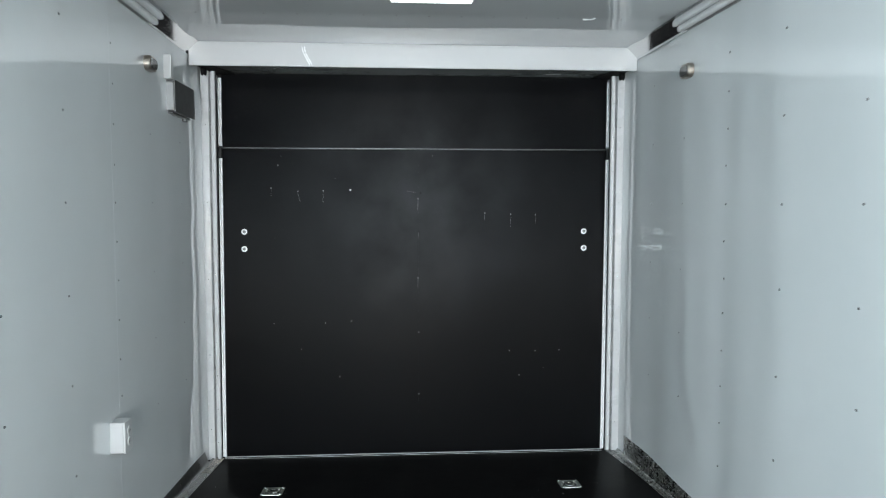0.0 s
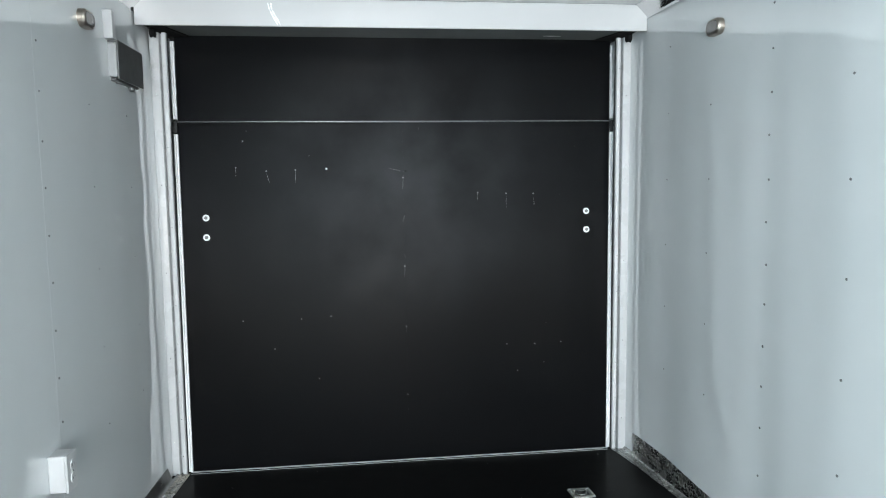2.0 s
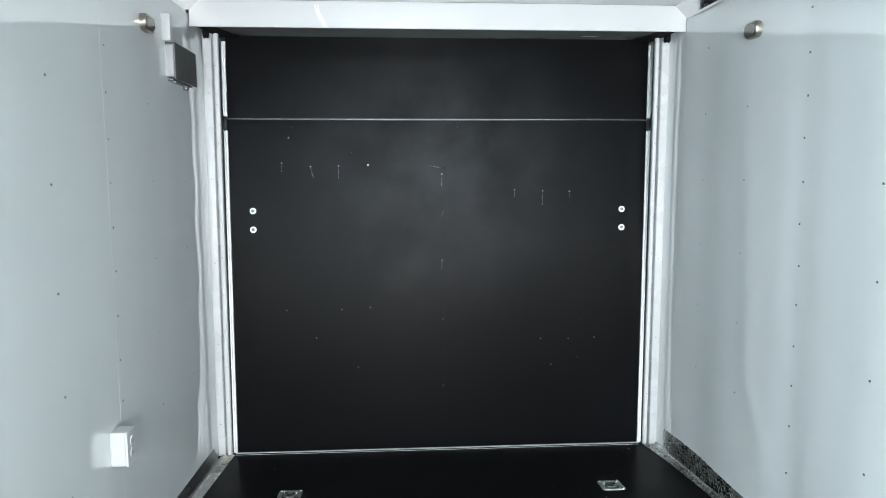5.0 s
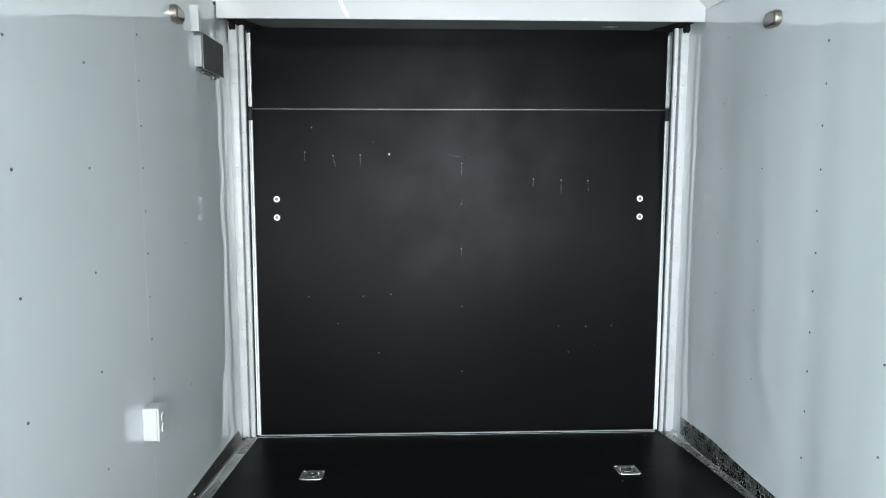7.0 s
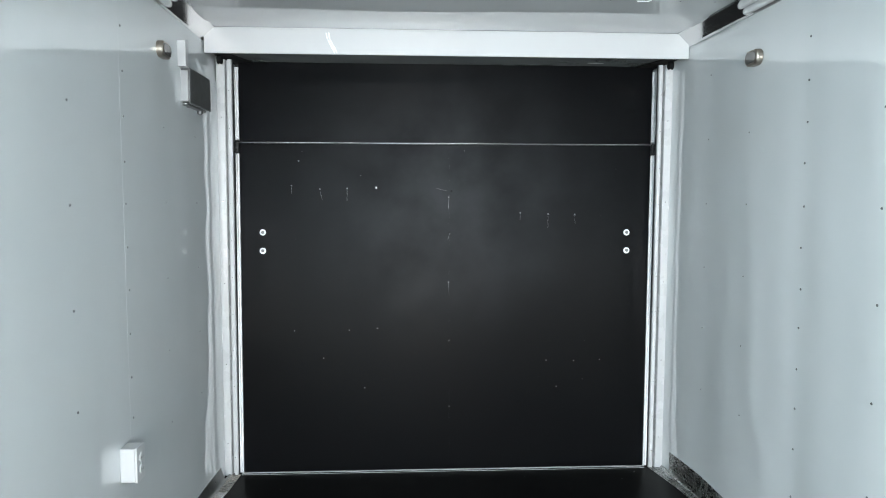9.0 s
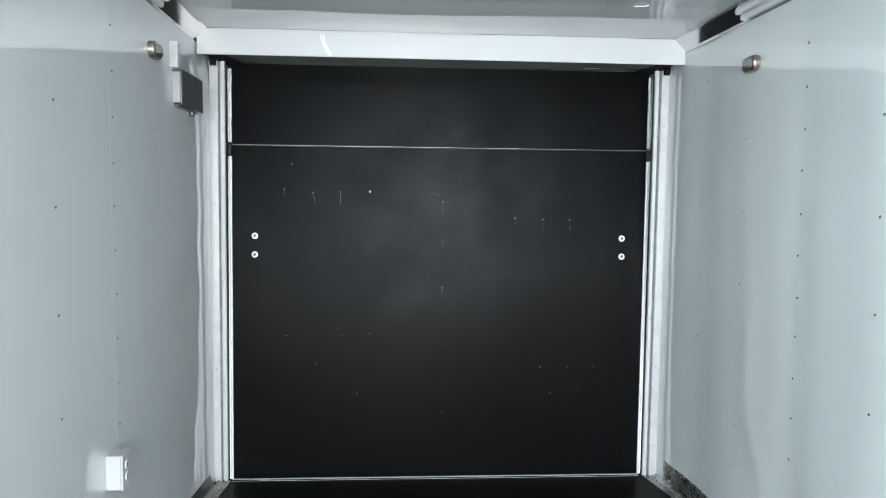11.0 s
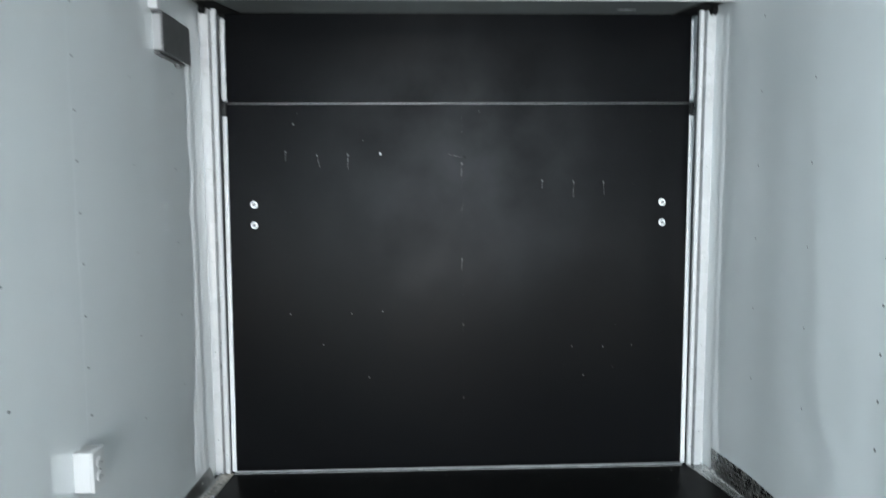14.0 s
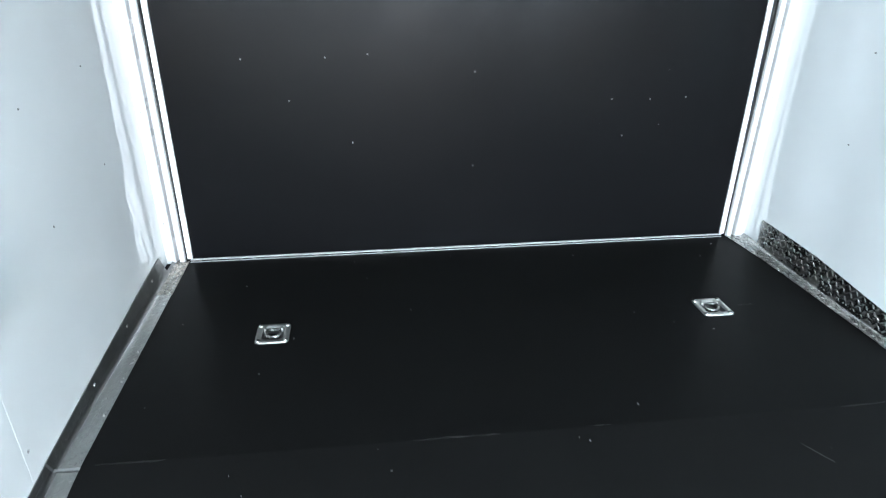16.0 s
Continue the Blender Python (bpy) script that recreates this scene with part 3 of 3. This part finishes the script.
# loose screws and plugged holes left in the board: x, height along the board
for x, z in ((-0.813, 1.722), (-0.852, 1.587), (-0.698, 1.568), (-0.549, 1.572), (-0.390, 1.577), (0.010, 1.526), (0.410, 1.440),
             (0.566, 1.434), (0.716, 1.431), (-0.839, 0.790), (-0.540, 0.791), (-0.386, 0.800), (0.557, 0.614), (0.713, 0.610),
             (0.860, 0.615), (0.615, 0.466), (-0.456, 0.471), (-0.681, 0.637), (0.012, 0.730), (0.012, 0.362), (0.009, 1.054)):
    bright = (x, z) == (-0.390, 1.577)
    piece("screw", WHITE_SCREW if bright else DULL_SCREW, ramp_door, pose(x, 0.0, z, 90, 0, 0) @ Matrix.Scale((1.25 if bright else 1.0) if z > 1 else 0.8, 4))
PLUG = mesh_of("plugged_hole", lathe([(0.005, 0.0002), (0.0045, 0.0006), (0, 0.0006)], 10), HOLE)
for x, z in ((-0.384, 1.634), (0.025, 1.560), (0.949, 1.685), (0.863, 1.425), (-0.831, 1.294), (0.014, 1.330)):
    piece("plugged_hole", PLUG, ramp_door, pose(x, 0.0, z, 90, 0, 0))


def scuff(x0, z0, x1, z1, w, seed):
    """A faint broken scratch as a hair-thin sliver."""
    bm = bmesh.new()
    a, b = Vector((x0, 0, z0)), Vector((x1, 0, z1))
    n = (b - a).normalized().cross(Vector((0, 1, 0)))
    line = []
    for i in range(9):
        p = a.lerp(b, i / 8) + n * 0.0015 * noise.noise((seed, i * 0.7, 0))
        h = w * (0.25 + 0.75 * abs(noise.noise((seed, i * 0.9, 3)))) * (1 if 0 < i < 8 else 0.2)
        line.append((bm.verts.new(p + n * h + Vector((0, -0.0006, 0))), bm.verts.new(p - n * h + Vector((0, -0.0006, 0)))))
    for (p, q), (r, t) in zip(line, line[1:]):
        bm.faces.new((p, q, t, r))
    return bm


for i, (x0, z0, x1, z1, w) in enumerate(((-0.698, 1.56, -0.684, 1.508, 0.0016), (-0.549, 1.565, -0.550, 1.50, 0.0014), (-0.852, 1.58, -0.853, 1.54, 0.0014),
                                         (0.010, 1.518, 0.008, 1.46, 0.0013), (0.410, 1.432, 0.408, 1.40, 0.0013), (0.566, 1.425, 0.565, 1.355, 0.0013),
                                         (0.716, 1.423, 0.720, 1.37, 0.0013), (-0.06, 1.575, 0.0, 1.56, 0.0012), (0.004, 1.29, 0.018, 1.33, 0.0012), (0.006, 1.0, 0.01, 1.06, 0.0012))):
    part("scratch", scuff(x0, z0, x1, z1, w, i * 1.7), SCUFF, ramp_door)


# white marks: a double wavy streak on the header face, a curl of sealant on the ceiling
for i, (x0, z0, x1, z1) in enumerate(((-0.622, 2.228, -0.614, 2.195), (-0.614, 2.195, -0.578, 2.126), (-0.608, 2.228, -0.604, 2.196), (-0.604, 2.196, -0.566, 2.126))):
    bm = scuff(x0, z0, x1, z1, 0.0080, 40 + i * 1.3)
    for v in bm.verts:
        v.co.y = HY - 0.0009
    part("white_streak", bm, WASHERM, header)
bm = tube([(0.762, -0.768, sag(0.762, -0.768) - 0.002), (0.78, -0.785, sag(0.78, -0.785) - 0.006), (0.80, -0.792, sag(0.80, -0.792) - 0.007), (0.815, -0.79, sag(0.815, -0.79) - 0.002)], 0.0022, 6)
tagged(part("sealant_bead", bm, STRIPM), "curled white bead of sealant on the ceiling", "sealant")

# black gussets and cable pulleys under the header corners
for s in (-1, 1):
    pl = tagged(new("cable_pulley"), "black cable pulley under the header corner", "pulley", group="pulleys under the header")
    pl.location = (s * 1.165, -0.02, HZ)
    part("wheel", lathe([(0, -0.012), (0.02, -0.012), (0.023, -0.009), (0.017, 0), (0.023, 0.009), (0.02, 0.012), (0, 0.012)], 16), HOLE, pl, "", True, pose(s * 0.018, -0.05, -0.006, 0, 90, 0))
    plate = [(s * 0.03, -0.10), (s * -0.045, -0.10), (s * -0.115, 0.13), (s * 0.03, 0.13)]
    part("cover_plate", prism(plate, "z", 0.0125, 0.0165), HOLE, pl, "black cable opening")


# ---- diamond-plate angle trim along the floor edges ----
def trim_section(side, y):
    """Inner floor edge, crease and top edge of the angle at y."""
    s = 1 if side == "left" else -1
    inner = -1.131 if side == "left" else 1.134 + 0.035 * (1 - math.exp(y / 0.3))
    topz = -0.038 - 0.052 * max(y, -1.45) if side == "left" else 0.008 + 0.030 * (1 - math.exp(y / 0.22))
    fz = floor_z(min(y, 0))
    crease = -1.192 if side == "left" else 1.216
    topz = max(topz, fz + 0.02)
    return Vector((inner, y, fz + 0.003)), Vector((crease, y, fz + 0.004)), Vector((on_sheet(side, y, topz) + s * 0.0032, y, topz))


def floor_trim(side):
    s = 1 if side == "left" else -1
    cut = -0.105 if side == "left" else -0.125      # the upright leg is cut off short of the jamb
    stops = [-0.004, -0.05, cut, -0.16, -0.3, -0.45, -0.6, -0.75, -0.9, BREAK, -1.8, -2.6, -4.0, -4.6 if side == "left" else -5.0, FRONT_Y]
    bm = bmesh.new()
    rows = []
    for y in stops:
        a, c, t = trim_section(side, y)
        low_edge = bm.verts.new(a - Vector((0, 0, 0.003)))
        bend = [c.lerp(a, 0.42), c.lerp(a, 0.16) + Vector((s * 0.001, 0, 0.0005)), c.lerp(t, 0.10) + Vector((s * 0.0015, 0, 0.0005)), c.lerp(t, 0.34)]
        rows.append([low_edge] + [bm.verts.new(p) for p in (a, *bend, t)] + [bm.verts.new(t - Vector((s * 0.004, 0, 0)))])
    for p, q in zip(rows, rows[1:]):
        for i in range(7):
            if i > 3 and p[0].co.y > cut + 0.001:
                continue
            f = bm.faces.new((p[i], p[i + 1], q[i + 1], q[i]))
            f.smooth = 1 < i < 5
            f.material_index = (2 if p[0].co.y > -0.29 and side == "left" else 1) if i < 3 else 0
    ob = part("trim", bm, [WORN if side == "left" else PLATE, DUSTY, SANDY])
    tagged(ob, "worn diamond-plate aluminium angle along the floor edge", "floor trim", kind="structure")
    # raised lozenges, two ways round in turn
    verts, faces, dull = [], [], 0
    pitch = 0.020
    for face in (0, 1):
        rise = (0.0026 if face else 0.0020) if side == "right" else (0.0006 if face else 0.0005)
        for i in range(int(2.6 / pitch)):
            y = -0.012 - i * pitch
            a, c, t = trim_section(side, y)
            o, e = (a, c) if face == 0 else (c, t)
            d = e - o
            n_across = max(1, round(d.length / pitch))
            across = d.normalized()
            along = (trim_section(side, y - 0.01)[0] - a).normalized()
            nrm = across.cross(along)
            if face and y > (cut - 0.012 if side == "right" else -0.95):      # the far end of one upright is worn smooth
                continue
            if nrm.z + (0.0 if face == 0 else s * nrm.x) < 0:
                nrm = -nrm
            for j in range(n_across):
                if d.length < 0.014:
                    continue
                p = o + across * ((j + 0.5) * d.length / n_across)
                g = 1 if (i + j) % 2 else -1
                u = (across + along * g).normalized()
                v = nrm.cross(u)
                k = len(verts)
                for du, dv, dn in ((-0.0106, 0, 0), (0, -0.0038, 0), (0.0106, 0, 0), (0, 0.0038, 0), (-0.0074, 0, rise), (0.0074, 0, rise)):
                    verts.append(p + u * du + v * dv + nrm * (dn + 0.0002))
                dull += 4 if face == 0 else 0
                faces += [(k, k + 1, k + 5, k + 4), (k + 1, k + 2, k + 5), (k + 2, k + 3, k + 4, k + 5), (k + 3, k, k + 4)]
    me = bpy.data.meshes.new("tread_pattern")
    me.from_pydata([tuple(v) for v in verts], [], faces)
    me.materials.append(TREAD if side == "right" else WORN)
    me.materials.append(DULL_TREAD)
    me.polygons.foreach_set("material_index", [1] * dull + [0] * (len(faces) - dull))
    tr = new("tread_pattern", me)
    tr.parent = ob
    tagged(tr, "raised diamond tread", kind="stuff")
    # lap joint where the floor breaks
    a, c, t = trim_section(side, BREAK - 0.012)
    bm = bmesh.new()
    nrm = Vector((s * 0.002, 0, 0.002))
    for k, (p, q) in enumerate(((a, c), (c, t))):
        w = Vector((0, 0.004, 0))
        bm.faces.new([bm.verts.new(v + nrm) for v in (p - w, q - w, q + w, p + w)])
    part("lap_joint", bm, ALU, ob)
    for i in range(7):
        y = -0.25 - 0.3175 * i
        a, c, t = trim_section(side, y)
        pw = c.lerp(t, 0.6)
        if (t - c).length > 0.03:
            piece("screw", SCREW, ob, pose(pw.x, y, pw.z, 0, s * 90, 0) @ Matrix.Scale(1.2, 4))
        pf = a.lerp(c, 0.18)
        piece("screw", SCREW, ob, pose(pf.x, y - 0.12, floor_z(y - 0.12) + 0.003) @ Matrix.Scale(1.2, 4))
    return ob


floor_trim("left")
right_trim = floor_trim("right")
arc = []
for k in range(13):
    y = -0.13 - 0.30 * k / 12
    a, c, t = trim_section("right", y)
    p = c.lerp(t, min(0.96, 0.30 + 0.66 * math.sin(0.5 * math.pi * k / 12)))
    arc.append((p.x - 0.0016, p.y, p.z))
part("bend_mark", tube(arc, 0.0016, 6), DULL_TREAD, right_trim)

# scratches across the break of the floor
for i, (x0, y0, x1, y1, w) in enumerate(((-1.10, -1.203, -0.93, -1.206, 0.0016), (-0.34, -1.206, -0.10, -1.206, 0.0011), (0.13, -1.203, 0.2, -1.203, 0.001),
                                         (0.84, -1.207, 1.15, -1.193, 0.0016), (0.652, -1.325, 0.70, -1.395, 0.0017), (0.60, -0.60, 0.66, -0.60, 0.0008),
                                         (0.86, -0.62, 0.93, -0.615, 0.0012))):
    bm = scuff(x0, y0, x1, y1, w * 0.5, 20 + i * 2.3)
    for v in bm.verts:
        v.co = (v.co.x, v.co.z, floor_z(v.co.z) + 0.0012)
    part("scratch", bm, SCUFF, floor)


# pale crumbs of grit scattered on the floor
def crumbs(name, mat, count, x0, x1, y0, y1, lift, sizes, seed):
    """Many small irregular crumbs lying on the floor or on its edge trim."""
    verts, faces = [], []
    grit = random.Random(seed)
    for _ in range(count):
        x, y, r = grit.uniform(x0, x1), grit.uniform(y0, y1), grit.choice(sizes)
        k, turn, long = len(verts), grit.uniform(0, 3.1), grit.uniform(1.0, 2.2)
        for i in range(5):
            a = i * 2 * math.pi / 5
            u, v = r * long * math.cos(a), r * grit.uniform(0.6, 1.1) * math.sin(a)
            verts.append((x + u * math.cos(turn) - v * math.sin(turn), y + u * math.sin(turn) + v * math.cos(turn), floor_z(y) + lift))
        verts.append((x, y, floor_z(y) + lift + r * 0.9))
        faces += [(k + i, k + (i + 1) % 5, k + 5) for i in range(5)]
    me = bpy.data.meshes.new(name)
    me.from_pydata(verts, [], faces)
    me.materials.append(mat)
    return new(name, me)


tagged(crumbs("grit", SCUFF, 42, -1.05, 1.08, -2.1, -0.08, 0.0, (0.0012, 0.0016, 0.0022, 0.003), 5),
       "pale crumbs of grit scattered on the black floor", "grit", kind="stuff")
tagged(crumbs("sand", SAND, 110, -1.19, -1.132, -0.14, -0.022, 0.003, (0.0014, 0.002, 0.003, 0.0045), 8),
       "beige sand and crumbs at the foot of the door jamb", "sand", kind="stuff")


# ---- tie-down rings let into the tail floor ----
def rounded(w, h, r, n=5):
    out = []
    for cx_, cy_, a0 in ((w - r, h - r, 0), (-w + r, h - r, 90), (-w + r, -h + r, 180), (w - r, -h + r, 270)):
        out += [(cx_ + r * math.cos(radians(a0 + 90 * i / n)), cy_ + r * math.sin(radians(a0 + 90 * i / n))) for i in range(n + 1)]
    return out


def tie_down(x, y):
    ob = tagged(new("tie_down_ring"), "zinc-plated recessed tie-down ring in the black floor", "tie-down ring", group="tie-down rings in the floor")
    ob.matrix_world = pose(x, y, floor_z(y), -TILT, 0, 0)
    bm = bmesh.new()
    loops = []
    for w, h, r, z in ((0.0535, 0.0600, 0.016, 0.0), (0.0535, 0.0600, 0.016, 0.0022), (0.0515, 0.058, 0.015, 0.0034), (0.036, 0.040, 0.014, 0.0034),
                       (0.0345, 0.0385, 0.012, 0.001), (0.031, 0.035, 0.012, -0.010), (0.024, 0.028, 0.012, -0.014), (0.012, 0.014, 0.006, -0.015)):
        loops.append([bm.verts.new((px, py, z)) for px, py in rounded(w, h, r)])
    for k, (a, b) in enumerate(zip(loops, loops[1:])):
        for i in range(len(a)):
            j = (i + 1) % len(a)
            bm.faces.new((a[i], a[j], b[j], b[i])).material_index = 1 if k > 3 else 0
    bm.faces.new(loops[-1]).material_index = 1
    pan = part("pan", bm, [PANM, STEEL], ob, "stamped zinc pan", True)
    part("drain_hole", lathe([(0.021, -0.0136), (0.019, -0.0128), (0, -0.0129)], 20), HOLE, pan)
    pts = [(0.0235 * math.cos(a), 0.004 + 0.0215 * math.sin(a), 0.0015 + 0.004 * math.sin(a)) for a in [math.pi + i * math.pi / 12 for i in range(13)]]
    pts += [(0.0235, 0.020, 0.0035), (-0.0235, 0.020, 0.0035)]
    part("ring", tube(pts, 0.0052, 8, True), ZINC, ob, "bright steel ring", True)
    clip = part("ring_clip", box((-0.030, 0.0215, -0.004), (0.030, 0.0315, 0.0068), 0.003, 2), PANM, ob, "bright swivel bar")
    for bx in (-0.0265, 0.0265):
        part("lug", box((bx - 0.0045, 0.016, -0.004), (bx + 0.0045, 0.0365, 0.0085), 0.0025, 2), PANM, clip)
    bolt = mesh_of("bolt", lathe([(0.0085, 0.003), (0.008, 0.006), (0.005, 0.0085), (0, 0.009)], 12), ZINC, True)
    for bx in (-0.043, 0.043):
        for by in (-0.048, 0.048):
            piece("bolt", bolt, ob, pose(bx, by, 0))
    return ob


for x, y in RINGS:
    tie_down(x, y)

# ---- wall fittings ----


def outlet():
    y0, y1 = -1.380, -1.310
    x = left_x(-1.33)
    ob = tagged(new("outlet_box"), "white surface-mounted double socket box on the wall", "socket")
    ob.matrix_world = pose(x + 0.0006, (y0 + y1) / 2, 0.492)
    part("box", box((0, -0.035, -0.060), (0.052, 0.035, 0.060), 0.005, 3), PLASTIC, ob)
    plate = part("cover_plate", box((0.0515, -0.0365, -0.0612), (0.0590, 0.0365, 0.0612), 0.0036, 3), PLASTIC, ob)
    for z in (0.021, -0.021):
        face = part("receptacle", lathe([(0.0165, 0), (0.0165, 0.003), (0.0155, 0.0038), (0, 0.0038)], 20), PLASTIC, plate, "", False, pose(0.0587, 0, z, 0, 90, 0))
        for dy in (-0.0065, 0.0065):
            part("slot", box((0.0626, dy - 0.001, z - 0.005), (0.0629, dy + 0.001, z + 0.005)), HOLE, plate)
    piece("screw", SCREW, plate, pose(0.0590, 0, 0, 0, 90, 0))
    return ob


outlet()


def control_box():
    x = left_x(-0.45)
    ob = tagged(new("control_box"), "grey wall-mounted control box with dark cover", "control box")
    ob.matrix_world = pose(x + 0.004, 0, 0)
    part("housing", box((0, -0.598, 1.832), (0.0405, -0.290, 1.969), 0.007, 3), LIGHTGREY, ob, "light grey housing")
    part("cover", box((0.0412, -0.602, 1.823), (0.0490, -0.287, 1.978), 0.0038, 3), BOXGREY, ob, "dark grey cover")
    part("cap", box((0.0, -0.596, 1.9685), (0.041, -0.292, 1.9765), 0.002), BOXGREY, ob)
    part("base_plate", box((0.0, -0.585, 1.818), (0.03, -0.30, 1.828), 0.002), BOXGREY, ob)
    part("knockout", lathe([(0.012, 0), (0.012, 0.003), (0.009, 0.004), (0, 0.004)], 14), STEEL, ob, "", False, pose(0.016, -0.52, 1.8175, 180, 0, 0))
    part("gland", lathe([(0.013, 0), (0.013, 0.012), (0.009, 0.016), (0, 0.016)], 12), BOXGREY, ob, "", False, pose(0.018, -0.36, 1.818, 180, 0, 0))
    return ob


control_box()
tagged(part("cable_raceway", box((left_x(-0.6) + 0.001, -0.628, 1.979), (left_x(-0.6) + 0.041, -0.590, 2.090), 0.003, 2), PLASTIC), "short white plastic cable raceway above the box", "raceway")


def wall_light(side):
    s = 1 if side == "left" else -1
    y, z = (-0.845, 2.008) if side == "left" else (-0.885, 2.0)
    ob = tagged(new("wall_light"), "small satin nickel oval wall light", "wall light", group="small wall lights")
    ob.matrix_world = pose(on_sheet(side, y, z) + s * 0.001, y, z - 0.006) @ Matrix.Scale(0.88, 4)
    bm = bmesh.new()
    loops = []
    for w, h, d in ((0.062, 0.037, 0.0), (0.062, 0.037, 0.022), (0.058, 0.033, 0.029), (0.05, 0.026, 0.031)):
        loops.append([bm.verts.new((s * d, px, py)) for px, py in rounded(w, h, min(h * 0.95, 0.035), 6)])
    for a, b in zip(loops, loops[1:]):
        for i in range(len(a)):
            j = (i + 1) % len(a)
            bm.faces.new((a[i], a[j], b[j], b[i]))
    bm.faces.new(loops[-1])
    part("housing", bm, NICKEL, ob)
    bm = bmesh.new()
    v = [bm.verts.new((s * 0.0316, px, py)) for px, py in rounded(0.050, 0.026, 0.022, 6)]
    w = [bm.verts.new((s * 0.0334, px * 0.94, py * 0.9)) for px, py in rounded(0.050, 0.026, 0.022, 6)]
    for i in range(len(v)):
        j = (i + 1) % len(v)
        bm.faces.new((v[i], v[j], w[j], w[i]))
    bm.faces.new(w)
    part("lens", bm, SMOKED, ob, "unlit smoky lens")
    return ob


wall_light("left"), wall_light("right")


def cove_light(side, y0, y1):
    """Long strip light with two half-round lenses, set into the cove."""
    s = 1 if side == "left" else -1
    wx = left_x if side == "left" else right_x
    ob = tagged(new("strip_light"), "long unlit strip light in the ceiling cove", "strip light", group="strip lights in the coves")
    n = Vector((s, 0, -1)).normalized()
    u = Vector((s, 0, 1)).normalized()

    def bar(cu, r, name, mat, a, b, depth):
        bm = bmesh.new()
        ends = []
        for y in (a, b):
            o = Vector((wx(y) + s * 0.032, y, COVE_Z + 0.024)) + u * cu
            ends.append([bm.verts.new(o + u * r * math.cos(t) + n * (depth * math.sin(t) + 0.001)) for t in [math.pi * i / 10 for i in range(11)]])
        for i in range(10):
            bm.faces.new((ends[0][i], ends[0][i + 1], ends[1][i + 1], ends[1][i]))
        bm.faces.new(ends[0])
        bm.faces.new(list(reversed(ends[1])))
        return part(name, bm, mat, ob)

    bar(0, 0.037, "base", LIGHTGREY, y0, y1, 0.008)
    bar(0.016, 0.0165, "lens", LENS, y0 - 0.006, y1, 0.028)
    bar(-0.017, 0.0165, "lens", LENS, y0 - 0.006, y1, 0.028)
    bar(0.016, 0.0178, "end_cap", PLASTIC, y0 + 0.004, y0 - 0.006, 0.0295)
    bar(-0.017, 0.0178, "end_cap", PLASTIC, y0 + 0.004, y0 - 0.006, 0.0295)
    return ob


cove_light("left", -0.815, -2.3)
cove_light("right", -0.845, -2.35)

# dome light on the ceiling
dl = tagged(new("ceiling_light"), "flat rectangular lit lamp on the ceiling", "ceiling light")
dl.location = (0.035, -1.15, CEILING - 0.004)
part("housing", box((-0.18, -0.062, -0.022), (0.18, 0.062, 0.002), 0.006, 2), PLASTIC, dl)
part("lens", box((-0.168, -0.05, -0.030), (0.168, 0.05, -0.0222), 0.004, 2), LED, dl, "glowing white lens")

# ---- wall screws, last ----
WALL_SCREW = mesh_of("screw", lathe([(0.0058, -0.001), (0.0058, 0.0016), (0.0046, 0.0034), (0.002, 0.0041), (0.0017, 0.0026), (0, 0.0025)], 10), SCREWM, True)
ROW, SEAMROW = [0.465 + 0.3065 * k for k in range(6)], [0.159 + 0.1533 * k for k in range(13)]
for y, zs in ((-0.409, ROW[:5]), (-0.836, ROW[:5]), (-1.253, [0.105] + SEAMROW[2:]), (-1.671, ROW), (-2.084, ROW), (-2.41, SEAMROW)):
    for k, z in enumerate(zs):
        if y == -1.253 and 0.40 < z < 0.58:
            continue
        yy, zz = y + random.uniform(-0.005, 0.005), z + random.uniform(-0.004, 0.004)
        piece("screw", WALL_SCREW, wall_left, pose(on_sheet("left", yy, zz), yy, zz, 0, 90, 0) @ Matrix.Scale(0.52 if y > -1 else 0.74, 4))
for y, zs in ((-0.451, ROW), (-0.844, ROW[:5]), (-1.251, [0.275] + SEAMROW[2:]), (-1.67, ROW), (-2.08, ROW), (-2.46, SEAMROW)):
    for k, z in enumerate(zs):
        yy, zz = y + random.uniform(-0.005, 0.005), z + random.uniform(-0.004, 0.004)
        piece("screw", WALL_SCREW, wall_right, pose(on_sheet("right", yy, zz), yy, zz, 0, -90, 0) @ Matrix.Scale(0.6 if y > -1 else 0.78, 4))
